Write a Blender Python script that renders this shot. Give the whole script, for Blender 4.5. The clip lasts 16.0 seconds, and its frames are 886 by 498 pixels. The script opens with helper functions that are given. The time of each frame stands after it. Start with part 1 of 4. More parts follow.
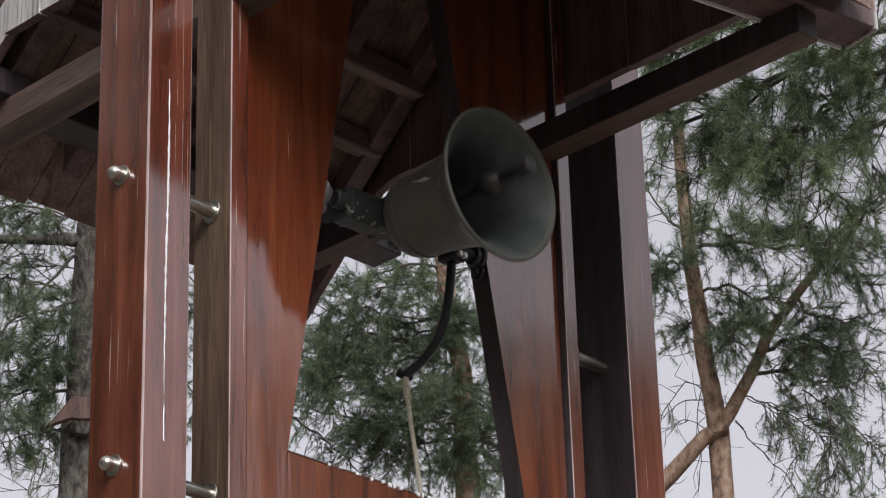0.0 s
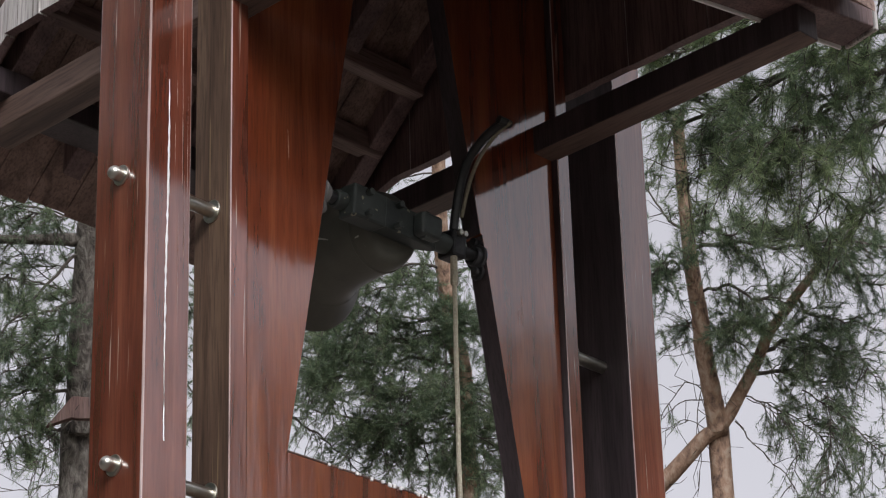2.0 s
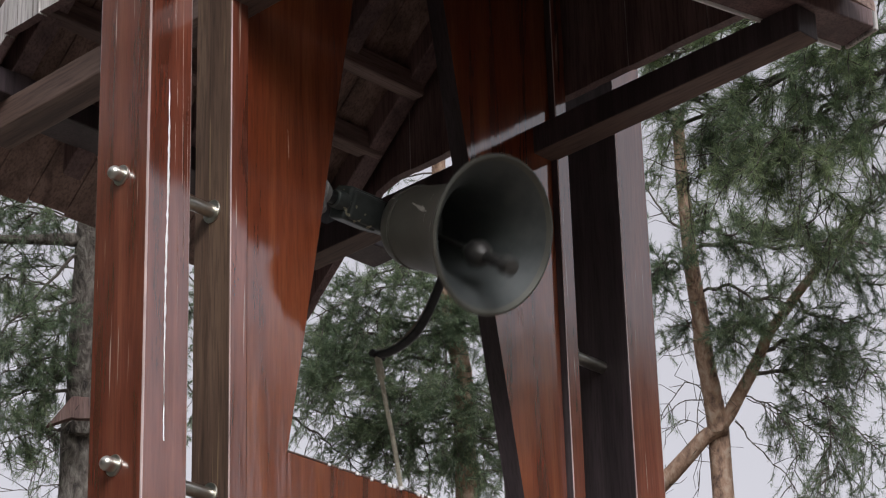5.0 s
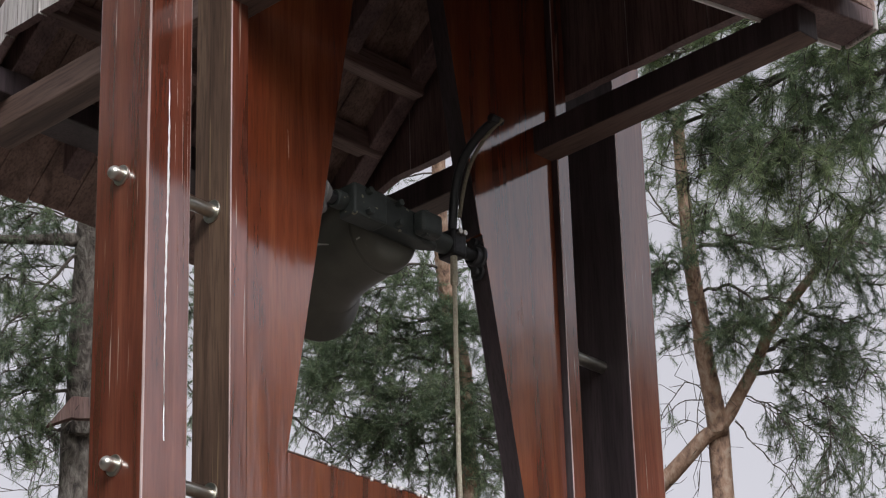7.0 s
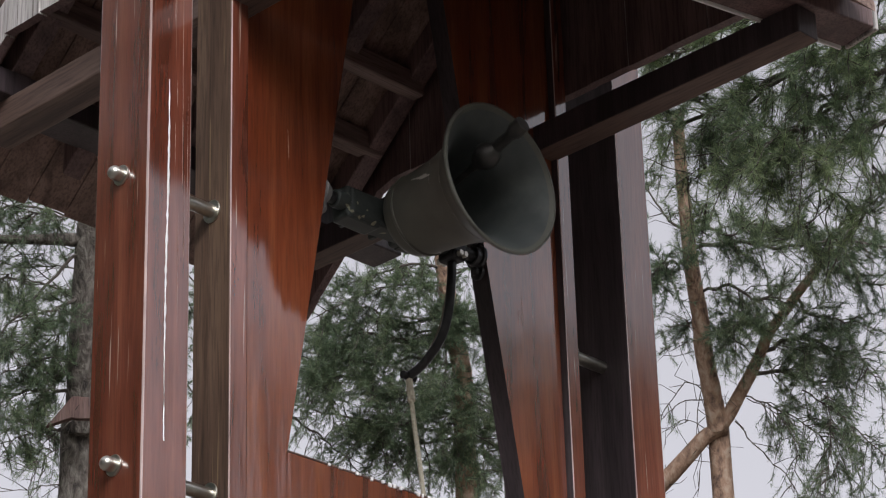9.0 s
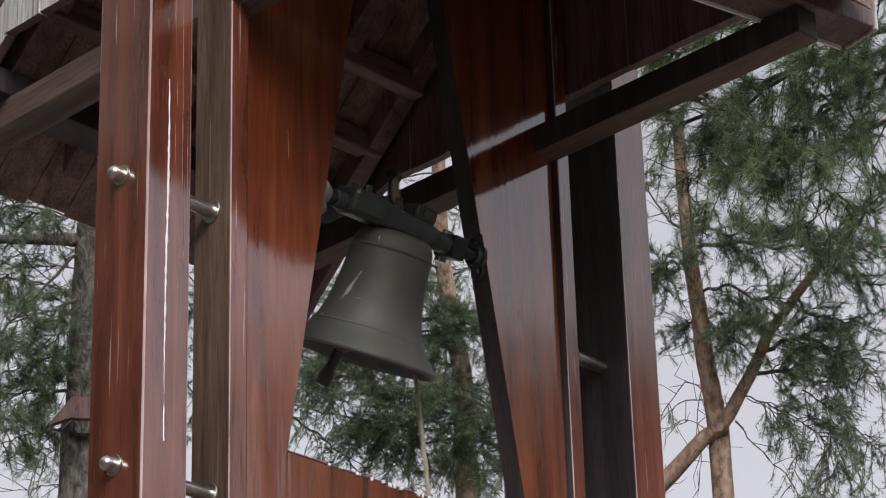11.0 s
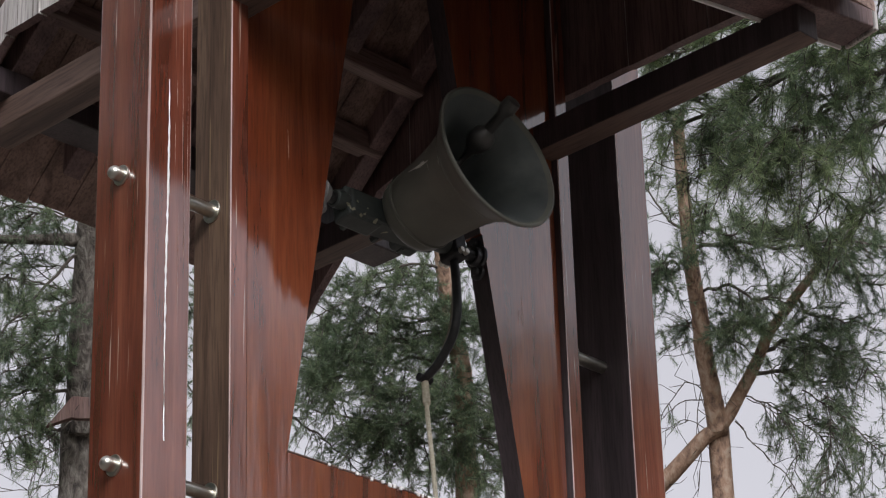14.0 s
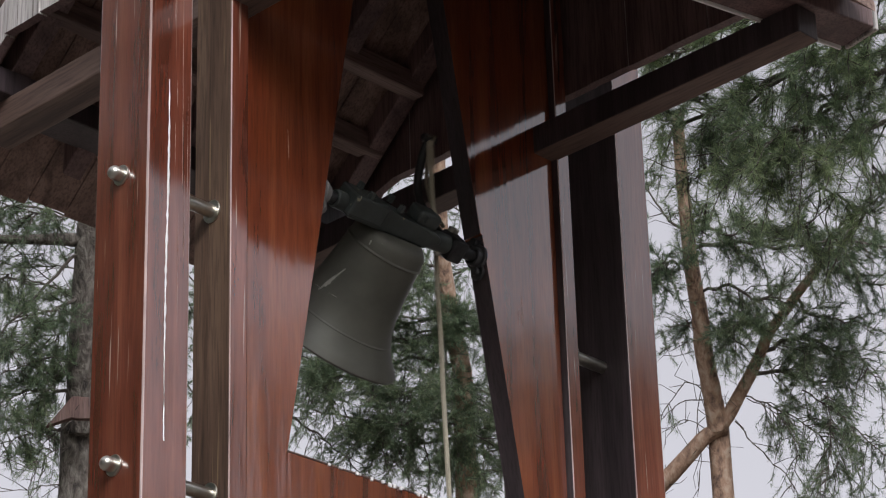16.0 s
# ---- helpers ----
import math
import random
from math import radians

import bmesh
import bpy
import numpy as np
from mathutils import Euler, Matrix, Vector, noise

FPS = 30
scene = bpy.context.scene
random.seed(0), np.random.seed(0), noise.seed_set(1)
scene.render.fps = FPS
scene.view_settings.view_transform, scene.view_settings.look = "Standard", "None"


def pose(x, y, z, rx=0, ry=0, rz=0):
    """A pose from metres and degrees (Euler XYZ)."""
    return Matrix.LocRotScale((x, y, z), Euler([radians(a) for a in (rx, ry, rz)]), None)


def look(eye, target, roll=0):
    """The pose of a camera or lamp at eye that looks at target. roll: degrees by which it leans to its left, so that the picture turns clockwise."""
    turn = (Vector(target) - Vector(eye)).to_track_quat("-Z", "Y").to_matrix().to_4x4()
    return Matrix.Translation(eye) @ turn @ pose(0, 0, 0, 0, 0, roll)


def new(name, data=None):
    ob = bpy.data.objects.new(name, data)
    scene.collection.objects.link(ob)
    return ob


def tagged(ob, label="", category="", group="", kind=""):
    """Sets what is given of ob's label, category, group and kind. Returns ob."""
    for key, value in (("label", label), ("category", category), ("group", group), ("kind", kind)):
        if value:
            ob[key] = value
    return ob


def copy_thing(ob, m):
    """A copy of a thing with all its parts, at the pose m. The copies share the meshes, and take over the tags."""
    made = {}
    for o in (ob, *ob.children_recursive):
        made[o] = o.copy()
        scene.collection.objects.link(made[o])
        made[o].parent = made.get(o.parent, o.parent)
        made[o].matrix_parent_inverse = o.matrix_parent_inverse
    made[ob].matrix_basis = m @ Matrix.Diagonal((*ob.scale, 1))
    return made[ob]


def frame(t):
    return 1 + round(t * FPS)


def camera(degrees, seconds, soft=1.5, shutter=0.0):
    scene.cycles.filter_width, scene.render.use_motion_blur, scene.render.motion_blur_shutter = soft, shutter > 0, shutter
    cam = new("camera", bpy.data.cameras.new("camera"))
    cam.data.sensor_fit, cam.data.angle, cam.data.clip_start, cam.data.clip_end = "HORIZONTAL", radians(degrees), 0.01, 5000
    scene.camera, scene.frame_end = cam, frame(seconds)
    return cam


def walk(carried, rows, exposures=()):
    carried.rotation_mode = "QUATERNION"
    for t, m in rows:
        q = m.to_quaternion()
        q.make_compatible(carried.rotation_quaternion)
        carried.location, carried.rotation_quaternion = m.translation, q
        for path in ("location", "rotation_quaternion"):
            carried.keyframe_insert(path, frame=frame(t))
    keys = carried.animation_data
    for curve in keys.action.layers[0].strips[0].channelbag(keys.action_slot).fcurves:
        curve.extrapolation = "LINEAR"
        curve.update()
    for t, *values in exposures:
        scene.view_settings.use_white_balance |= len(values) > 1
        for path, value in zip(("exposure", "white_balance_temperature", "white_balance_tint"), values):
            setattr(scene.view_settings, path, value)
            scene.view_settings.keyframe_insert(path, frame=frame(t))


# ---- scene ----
cam = camera(18.167, 16.0, soft=1.15, shutter=0.2)
EYE = Vector((-2.551, -3.075, 1.5))
AIM = EYE + 5 * Vector((0.65408, 0.62152, 0.43115))
walk(cam, [(0.0, look(EYE, AIM, -1.692)), (16.0, look(EYE, AIM, -1.692))])

# ---- light: bright overcast, the soft sun stands behind the camera to its left ----
SUN_ELEV, SUN_AZ = radians(34), radians(-124)
world = bpy.data.worlds.new("overcast_sky")
scene.world = world
world.use_nodes = True
wn, wl = world.node_tree.nodes, world.node_tree.links
sky = wn.new("ShaderNodeTexSky")
sky.sky_type, sky.sun_disc = "NISHITA", False
sky.sun_elevation, sky.sun_rotation = SUN_ELEV, math.pi / 2 - SUN_AZ
sky.air_density, sky.dust_density, sky.ozone_density = 1.0, 4.0, 1.0
cloud = wn.new("ShaderNodeHueSaturation")
cloud.inputs["Saturation"].default_value = 0.15
wl.new(sky.outputs[0], cloud.inputs["Color"])
haze = wn.new("ShaderNodeMix")
haze.data_type = "RGBA"
haze.inputs["Factor"].default_value = 0.35
haze.inputs["B"].default_value = (7.3, 7.0, 8.05, 1)
wl.new(cloud.outputs[0], haze.inputs["A"])
wl.new(haze.outputs["Result"], wn["Background"].inputs["Color"])
wn["Background"].inputs["Strength"].default_value = 0.104

sun_data = bpy.data.lights.new("sun", "SUN")
sun_data.energy, sun_data.angle, sun_data.color = 1.2, radians(20), (0.92, 0.93, 1.0)
sun = new("sun", sun_data)
toward = Vector((math.cos(SUN_ELEV) * math.cos(SUN_AZ), math.cos(SUN_ELEV) * math.sin(SUN_AZ), math.sin(SUN_ELEV)))
sun.matrix_world = look(toward * 30, (0, 0, 0))
scene.view_settings.exposure = 0.38


# ---- materials ----
def material(name):
    m = bpy.data.materials.new(name)
    m.use_nodes = True
    n, l = m.node_tree.nodes, m.node_tree.links
    return m, n, l, n["Principled BSDF"]


def ramp(n, stops):
    r = n.new("ShaderNodeValToRGB")
    while len(r.color_ramp.elements) < len(stops):
        r.color_ramp.elements.new(0.5)
    for e, (at, c) in zip(r.color_ramp.elements, stops):
        e.position, e.color = at, (*c, 1) if len(c) == 3 else c
    return r


def coords(n, l, stretch):
    tc, mp = n.new("ShaderNodeTexCoord"), n.new("ShaderNodeMapping")
    mp.inputs["Scale"].default_value = stretch
    l.new(tc.outputs["Object"], mp.inputs["Vector"])
    return mp.outputs["Vector"]


def noise_tex(n, l, vec, scale, detail=4, rough=0.55, distortion=0.0):
    t = n.new("ShaderNodeTexNoise")
    t.inputs["Scale"].default_value, t.inputs["Detail"].default_value = scale, detail
    t.inputs["Roughness"].default_value, t.inputs["Distortion"].default_value = rough, distortion
    l.new(vec, t.inputs["Vector"])
    return t.outputs["Fac"]


def mixed(n, l, a, b, fac, blend="MIX"):
    x = n.new("ShaderNodeMix")
    x.data_type, x.blend_type = "RGBA", blend
    for sock, v in (("A", a), ("B", b), ("Factor", fac)):
        if isinstance(v, bpy.types.NodeSocket):
            l.new(v, x.inputs[sock])
        else:
            x.inputs[sock].default_value = (*v, 1) if isinstance(v, tuple) and len(v) == 3 else v
    return x.outputs["Result"]


def bump(n, l, height, strength, distance, bsdf, sock="Normal"):
    b = n.new("ShaderNodeBump")
    b.inputs["Strength"].default_value, b.inputs["Distance"].default_value = strength, distance
    l.new(height, b.inputs["Height"])
    l.new(b.outputs["Normal"], bsdf.inputs[sock])
    return b


def wood(name, dark, mid, light, axis="z", rough=0.45, coat=0.0, coat_rough=0.12, coat_ior=1.5, wear=None, wear_at=0.66, relief=0.25):
    """Sawn timber with its grain along one axis; coat: lacquer; wear: the colour of scuffs."""
    m, n, l, b = material(name)
    k = {"x": (0.06, 1, 1), "y": (1, 0.06, 1), "z": (1, 1, 0.06)}[axis]
    vec = coords(n, l, k)
    broad = noise_tex(n, l, vec, 22, 3, 0.5, 0.6)
    fine = noise_tex(n, l, vec, 210, 4, 0.6)
    stain = noise_tex(n, l, coords(n, l, (1, 1, 1)), 3.2, 3)
    col = ramp(n, [(0.32, dark), (0.5, mid), (0.72, light)])
    l.new(broad, col.inputs["Fac"])
    streak = ramp(n, [(0.34, (0.42, 0.38, 0.36)), (0.52, (1, 1, 1)), (0.72, (1.3, 1.25, 1.2))])
    l.new(fine, streak.inputs["Fac"])
    c = mixed(n, l, col.outputs["Color"], streak.outputs["Color"], 0.38 if coat else 0.7, "MULTIPLY")
    blot = ramp(n, [(0.35, (0.72, 0.7, 0.7)), (0.65, (1.08, 1.06, 1.05))])
    l.new(stain, blot.inputs["Fac"])
    c = mixed(n, l, c, blot.outputs["Color"], 0.8, "MULTIPLY")
    if wear:
        long = noise_tex(n, l, coords(n, l, tuple(v * 0.35 if v < 1 else v for v in k)), 150, 3, 0.5)
        mask = ramp(n, [(wear_at, (0, 0, 0)), (wear_at + 0.05, (1, 1, 1))])
        l.new(long, mask.inputs["Fac"])
        c = mixed(n, l, c, wear, mask.outputs["Color"])
    l.new(c, b.inputs["Base Color"])
    rr = n.new("ShaderNodeMapRange")
    rr.inputs["To Min"].default_value, rr.inputs["To Max"].default_value = rough - 0.1, rough + 0.12
    l.new(stain, rr.inputs["Value"])
    l.new(rr.outputs[0], b.inputs["Roughness"])
    bump(n, l, fine, relief, 0.0012, b)
    if coat:
        b.inputs["Coat Weight"].default_value, b.inputs["Coat Roughness"].default_value = coat, coat_rough
        b.inputs["Coat IOR"].default_value = coat_ior
        b.inputs["Specular IOR Level"].default_value = 0.15
        warp = noise_tex(n, l, coords(n, l, tuple(0.25 if v < 1 else v for v in k)), 14, 2, 0.5)
        pore = noise_tex(n, l, coords(n, l, k), 120, 4, 0.6)
        both = n.new("ShaderNodeMath")
        both.operation = "MULTIPLY_ADD"
        both.inputs[1].default_value = 0.15
        l.new(pore, both.inputs[0])
        l.new(warp, both.inputs[2])
        bump(n, l, both.outputs[0], 1.0, 0.0011, b, "Coat Normal")
    return m


RED = ((0.12, 0.029, 0.0145), (0.205, 0.055, 0.030), (0.28, 0.09, 0.052))
M_LACQ = wood("red_lacquered_wood", *RED, coat=1.0, coat_rough=0.085, coat_ior=2.4, rough=0.5, wear=(0.50, 0.38, 0.31), wear_at=0.665)
M_PANEL = wood("red_lacquered_board", (0.115, 0.022, 0.009), (0.215, 0.049, 0.0175), (0.30, 0.086, 0.032), coat=1.0, coat_rough=0.07, coat_ior=2.4, rough=0.5)
M_WORN = wood("weathered_brown_wood", (0.07, 0.041, 0.026), (0.125, 0.074, 0.048), (0.18, 0.115, 0.075), rough=0.62, wear=(0.22, 0.15, 0.085), wear_at=0.66)
M_BEAM = wood("dark_stained_beam", (0.085, 0.056, 0.046), (0.15, 0.10, 0.082), (0.21, 0.15, 0.125), axis="y", rough=0.55)
M_TIE = wood("dark_stained_tie", (0.15, 0.11, 0.10), (0.26, 0.195, 0.18), (0.36, 0.28, 0.26), axis="x", rough=0.6)
M_DECK = wood("brown_roof_boarding", (0.2, 0.14, 0.12), (0.33, 0.235, 0.2), (0.45, 0.33, 0.28), axis="y", rough=0.65)
# dark wood that puts shade into the colour of inner and side faces
M_SHADE_WOOD = wood("black_brown_shade_wood", (0.036, 0.028, 0.031), (0.058, 0.045, 0.050), (0.085, 0.067, 0.072), rough=0.45)
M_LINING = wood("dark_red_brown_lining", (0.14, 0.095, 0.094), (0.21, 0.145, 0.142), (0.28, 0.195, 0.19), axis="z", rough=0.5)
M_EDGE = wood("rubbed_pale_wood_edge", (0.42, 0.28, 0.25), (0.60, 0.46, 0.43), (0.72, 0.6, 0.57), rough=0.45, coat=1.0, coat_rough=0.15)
M_GABLE = wood("grey_weathered_boards", (0.46, 0.44, 0.425), (0.64, 0.62, 0.60), (0.75, 0.73, 0.71), axis="z", rough=0.8, wear=(0.16, 0.14, 0.125), wear_at=0.60)


def metal(name, c, rough, metallic, c2=None, scale=40, fleck=None, fleck_at=0.7, fleck_size=34):
    m, n, l, b = material(name)
    vec = coords(n, l, (1, 1, 1))
    f = noise_tex(n, l, vec, scale, 5, 0.6)
    r = ramp(n, [(0.35, c), (0.68, c2 or c)])
    l.new(f, r.inputs["Fac"])
    col = r.outputs["Color"]
    if fleck:
        spots = noise_tex(n, l, coords(n, l, (1, 1, 0.55)), fleck_size, 2, 0.4)
        mask = ramp(n, [(fleck_at, (0, 0, 0)), (fleck_at + 0.02, (1, 1, 1))])
        l.new(spots, mask.inputs["Fac"])
        col = mixed(n, l, col, fleck, mask.outputs["Color"])
    l.new(col, b.inputs["Base Color"])
    rr = n.new("ShaderNodeMapRange")
    rr.inputs["To Min"].default_value, rr.inputs["To Max"].default_value = rough - 0.08, rough + 0.12
    l.new(f, rr.inputs["Value"])
    l.new(rr.outputs[0], b.inputs["Roughness"])
    b.inputs["Metallic"].default_value = metallic
    bump(n, l, noise_tex(n, l, vec, 260, 3), 0.15, 0.0006, b)
    return m


M_BRONZE = metal("patinated_bronze", (0.092, 0.092, 0.078), 0.53, 0.3, (0.135, 0.133, 0.112), 9, (0.5, 0.49, 0.42), 0.76)
# darker bronze with the bell's inside shade in its colour
M_INSIDE = metal("shaded_inner_bronze", (0.052, 0.06, 0.06), 0.5, 0.2, (0.095, 0.104, 0.10), 14)
M_CLAPPER = metal("worn_grey_iron", (0.05, 0.047, 0.045), 0.38, 0.5, (0.10, 0.096, 0.09), 30)
M_SCUFF = metal("pale_scuff", (0.40, 0.40, 0.36), 0.7, 0.0, (0.55, 0.55, 0.5), 90)
M_YOKE = metal("dark_green_painted_iron", (0.028, 0.034, 0.033), 0.5, 0.1, (0.058, 0.068, 0.065), 24, (0.26, 0.25, 0.18), 0.70, 62)
M_STEEL = metal("brushed_steel", (0.52, 0.50, 0.45), 0.3, 1.0, (0.66, 0.64, 0.58), 60)
M_IRON = metal("black_iron", (0.02, 0.02, 0.022), 0.45, 0.5, (0.05, 0.05, 0.052), 60)
M_CAST = metal("dark_grey_cast_iron", (0.06, 0.06, 0.065), 0.4, 0.6, (0.12, 0.12, 0.125), 50)
M_ZINC = metal("dull_zinc_bearing", (0.2, 0.19, 0.19), 0.5, 0.4, (0.3, 0.29, 0.28), 50)
M_RUBBER = metal("black_rubber_hose", (0.015, 0.016, 0.018), 0.4, 0.0, (0.03, 0.03, 0.032), 80)
M_ROPE = metal("tan_hemp_rope", (0.36, 0.32, 0.24), 0.9, 0.0, (0.52, 0.48, 0.38), 220)
M_ROPE_DARK = metal("darker_tan_rope", (0.17, 0.15, 0.11), 0.9, 0.0, (0.28, 0.25, 0.19), 220)
M_SCAR = metal("rubbed_lacquer", (0.36, 0.24, 0.2), 0.6, 0.0, (0.5, 0.36, 0.31), 90)
M_MARK = metal("dark_scuff", (0.03, 0.028, 0.03), 0.6, 0.0, (0.06, 0.055, 0.055), 90)
M_STUB = wood("reddish_sawn_board", (0.06, 0.03, 0.026), (0.105, 0.06, 0.05), (0.16, 0.105, 0.09), rough=0.75)
M_SPLIT = metal("bare_pale_split", (0.80, 0.77, 0.75), 0.8, 0.0, (0.88, 0.86, 0.85), 120)


M_SPLIT.node_tree.nodes["Principled BSDF"].inputs["Coat Weight"].default_value = 1.0


def organic(name, stops, scale, rough=0.8, stretch=(1, 1, 1), relief=0.0, per_piece=False, through_light=0.0):
    m, n, l, b = material(name)
    vec = coords(n, l, stretch)
    f = noise_tex(n, l, vec, scale, 5, 0.62, 0.4)
    if per_piece:
        g = n.new("ShaderNodeNewGeometry")
        mx = n.new("ShaderNodeMath")
        mx.operation = "MULTIPLY_ADD"
        mx.inputs[1].default_value, mx.inputs[2].default_value = 0.5, -0.25
        l.new(g.outputs["Random Per Island"], mx.inputs[0])
        ad = n.new("ShaderNodeMath")
        l.new(f, ad.inputs[0])
        l.new(mx.outputs[0], ad.inputs[1])
        f = ad.outputs[0]
    r = ramp(n, stops)
    l.new(f, r.inputs["Fac"])
    l.new(r.outputs["Color"], b.inputs["Base Color"])
    b.inputs["Roughness"].default_value = rough
    if relief:
        bump(n, l, f, 0.8, relief, b)
    if through_light:
        tr, mx = n.new("ShaderNodeBsdfTranslucent"), n.new("ShaderNodeMixShader")
        mx.inputs[0].default_value = through_light
        l.new(r.outputs["Color"], tr.inputs["Color"])
        l.new(b.outputs[0], mx.inputs[1])
        l.new(tr.outputs[0], mx.inputs[2])
        l.new(mx.outputs[0], n["Material Output"].inputs["Surface"])
    return m


M_NEEDLE = organic("pine_needles", [(0.2, (0.075, 0.115, 0.07)), (0.5, (0.155, 0.215, 0.125)), (0.8, (0.28, 0.34, 0.19))], 2.2, 0.5, per_piece=True, through_light=0.45)
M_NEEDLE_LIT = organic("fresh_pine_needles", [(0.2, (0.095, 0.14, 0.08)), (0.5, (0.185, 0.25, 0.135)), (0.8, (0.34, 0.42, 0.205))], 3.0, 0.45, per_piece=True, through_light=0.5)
M_BARK = organic("grey_pine_bark", [(0.34, (0.03, 0.024, 0.021)), (0.5, (0.11, 0.095, 0.08)), (0.68, (0.22, 0.20, 0.175))], 34, 0.9, (1, 1, 0.45), 0.03)
M_BARK_RED = organic("orange_pine_bark", [(0.32, (0.09, 0.055, 0.042)), (0.5, (0.30, 0.19, 0.13)), (0.7, (0.45, 0.35, 0.27))], 22, 0.85, (1, 1, 0.55), 0.02)
M_TWIG = organic("dark_twigs", [(0.3, (0.05, 0.042, 0.036)), (0.7, (0.13, 0.11, 0.095))], 12, 0.9)
M_GROUND = organic("sandy_ground_with_needle_litter", [(0.3, (0.16, 0.135, 0.115)), (0.5, (0.23, 0.2, 0.172)), (0.7, (0.31, 0.275, 0.235))], 1.4, 0.95, relief=0.03)


# ---- mesh helpers ----
def part(name, bm, mat, parent=None, label="", smooth=False):
    me = bpy.data.meshes.new(name)
    bmesh.ops.recalc_face_normals(bm, faces=bm.faces)
    bm.to_mesh(me)
    bm.free()
    for m in (mat if isinstance(mat, (list, tuple)) else [mat]):
        me.materials.append(m)
    if smooth:
        for p in me.polygons:
            p.use_smooth = True
        me.set_sharp_from_angle(angle=radians(40))
    ob = new(name, me)
    ob.parent = parent
    if label:
        ob["label"] = label
    return ob


def thing(name, at, label, category, group="", kind=""):
    ob = new(name)
    ob.empty_display_size = 0.1
    ob.location = at
    return tagged(ob, label, category, group, kind)


def box(x0, x1, y0, y1, z0, z1, bevel=0.004, bm=None, seg=2):
    bm = bm or bmesh.new()
    made = bmesh.ops.create_cube(bm, size=1)["verts"]
    for v in made:
        v.co = Vector((x0 + (v.co.x + 0.5) * (x1 - x0), y0 + (v.co.y + 0.5) * (y1 - y0), z0 + (v.co.z + 0.5) * (z1 - z0)))
    if bevel:
        edges = list({e for v in made for e in v.link_edges})
        bmesh.ops.bevel(bm, geom=edges, offset=bevel, segments=seg, affect="EDGES", profile=0.5)
    return bm


def prism(points, axis, lo, hi, bevel=0.003, bm=None):
    """A flat outline pushed along one axis. Outline pairs: (y, z) for x, (x, z) for y, (x, y) for z."""
    bm = bm or bmesh.new()

    def put(p, d):
        return {"x": (d, p[0], p[1]), "y": (p[0], d, p[1]), "z": (p[0], p[1], d)}[axis]
    a = [bm.verts.new(put(p, lo)) for p in points]
    b = [bm.verts.new(put(p, hi)) for p in points]
    faces = [bm.faces.new(a), bm.faces.new(b[::-1])]
    for i in range(len(points)):
        j = (i + 1) % len(points)
        faces.append(bm.faces.new((a[i], b[i], b[j], a[j])))
    if bevel:
        bmesh.ops.bevel(bm, geom=list({e for f in faces for e in f.edges}), offset=bevel, segments=2, affect="EDGES", profile=0.5)
    return bm


def lathe(profile, steps=48, bm=None, m=None):
    """Turns (radius, height) pairs round z."""
    bm = bm or bmesh.new()
    rings = []
    for r, z in profile:
        if r < 1e-5:
            rings.append([bm.verts.new((0, 0, z))])
        else:
            rings.append([bm.verts.new((r * math.cos(2 * math.pi * i / steps), r * math.sin(2 * math.pi * i / steps), z)) for i in range(steps)])
    for a, b in zip(rings, rings[1:]):
        for i in range(steps):
            j = (i + 1) % steps
            if len(a) == 1 and len(b) > 1:
                bm.faces.new((a[0], b[i], b[j]))
            elif len(b) == 1 and len(a) > 1:
                bm.faces.new((a[i], b[0], a[j]))
            elif len(a) > 1:
                bm.faces.new((a[i], b[i], b[j], a[j]))
    if m:
        bmesh.ops.transform(bm, matrix=m, verts=[v for r in rings for v in r])
    return bm


ALONG_X = Matrix.Rotation(radians(90), 4, "Y")
ALONG_Y = Matrix.Rotation(radians(-90), 4, "X")


def rod(a, b, r, bm=None, steps=20, r2=None):
    a, b = Vector(a), Vector(b)
    d = b - a
    m = Matrix.Translation(a) @ d.to_track_quat("Z", "Y").to_matrix().to_4x4()
    r2 = r if r2 is None else r2
    e = min(0.15 * r, 0.1 * d.length)
    return lathe([(0, 0), (r - e, 0), (r, e), (r2, d.length - e), (r2 - e, d.length), (0, d.length)], steps, bm, m)


def tube(points, radii, bm=None, steps=10):
    """A bent tapered tube through points."""
    bm = bm or bmesh.new()
    pts = [Vector(p) for p in points]
    rings, side = [], None
    for i, p in enumerate(pts):
        d = (pts[min(i + 1, len(pts) - 1)] - pts[max(i - 1, 0)]).normalized()
        side = (side - d * side.dot(d)).normalized() if side else d.orthogonal().normalized()
        up = d.cross(side)
        r = radii[i] if isinstance(radii, (list, tuple)) else radii
        rings.append([bm.verts.new(p + r * (side * math.cos(2 * math.pi * k / steps) + up * math.sin(2 * math.pi * k / steps))) for k in range(steps)])
    for a, b in zip(rings, rings[1:]):
        for k in range(steps):
            bm.faces.new((a[k], a[(k + 1) % steps], b[(k + 1) % steps], b[k]))
    bm.faces.new(rings[0][::-1])
    bm.faces.new(rings[-1])
    return bm


def smooth_line(points, n):
    """More points on a smooth line through the given ones."""
    p = [Vector(q) for q in points]
    p = [p[0] * 2 - p[1], *p, p[-1] * 2 - p[-2]]
    out = []
    for i in range(1, len(p) - 2):
        for k in range(n):
            t = k / n
            out.append(0.5 * (2 * p[i] + (p[i + 1] - p[i - 1]) * t + (2 * p[i - 1] - 5 * p[i] + 4 * p[i + 1] - p[i + 2]) * t * t
                              + (3 * p[i] - p[i - 1] - 3 * p[i + 1] + p[i + 2]) * t ** 3))
    return out + [p[-2]]


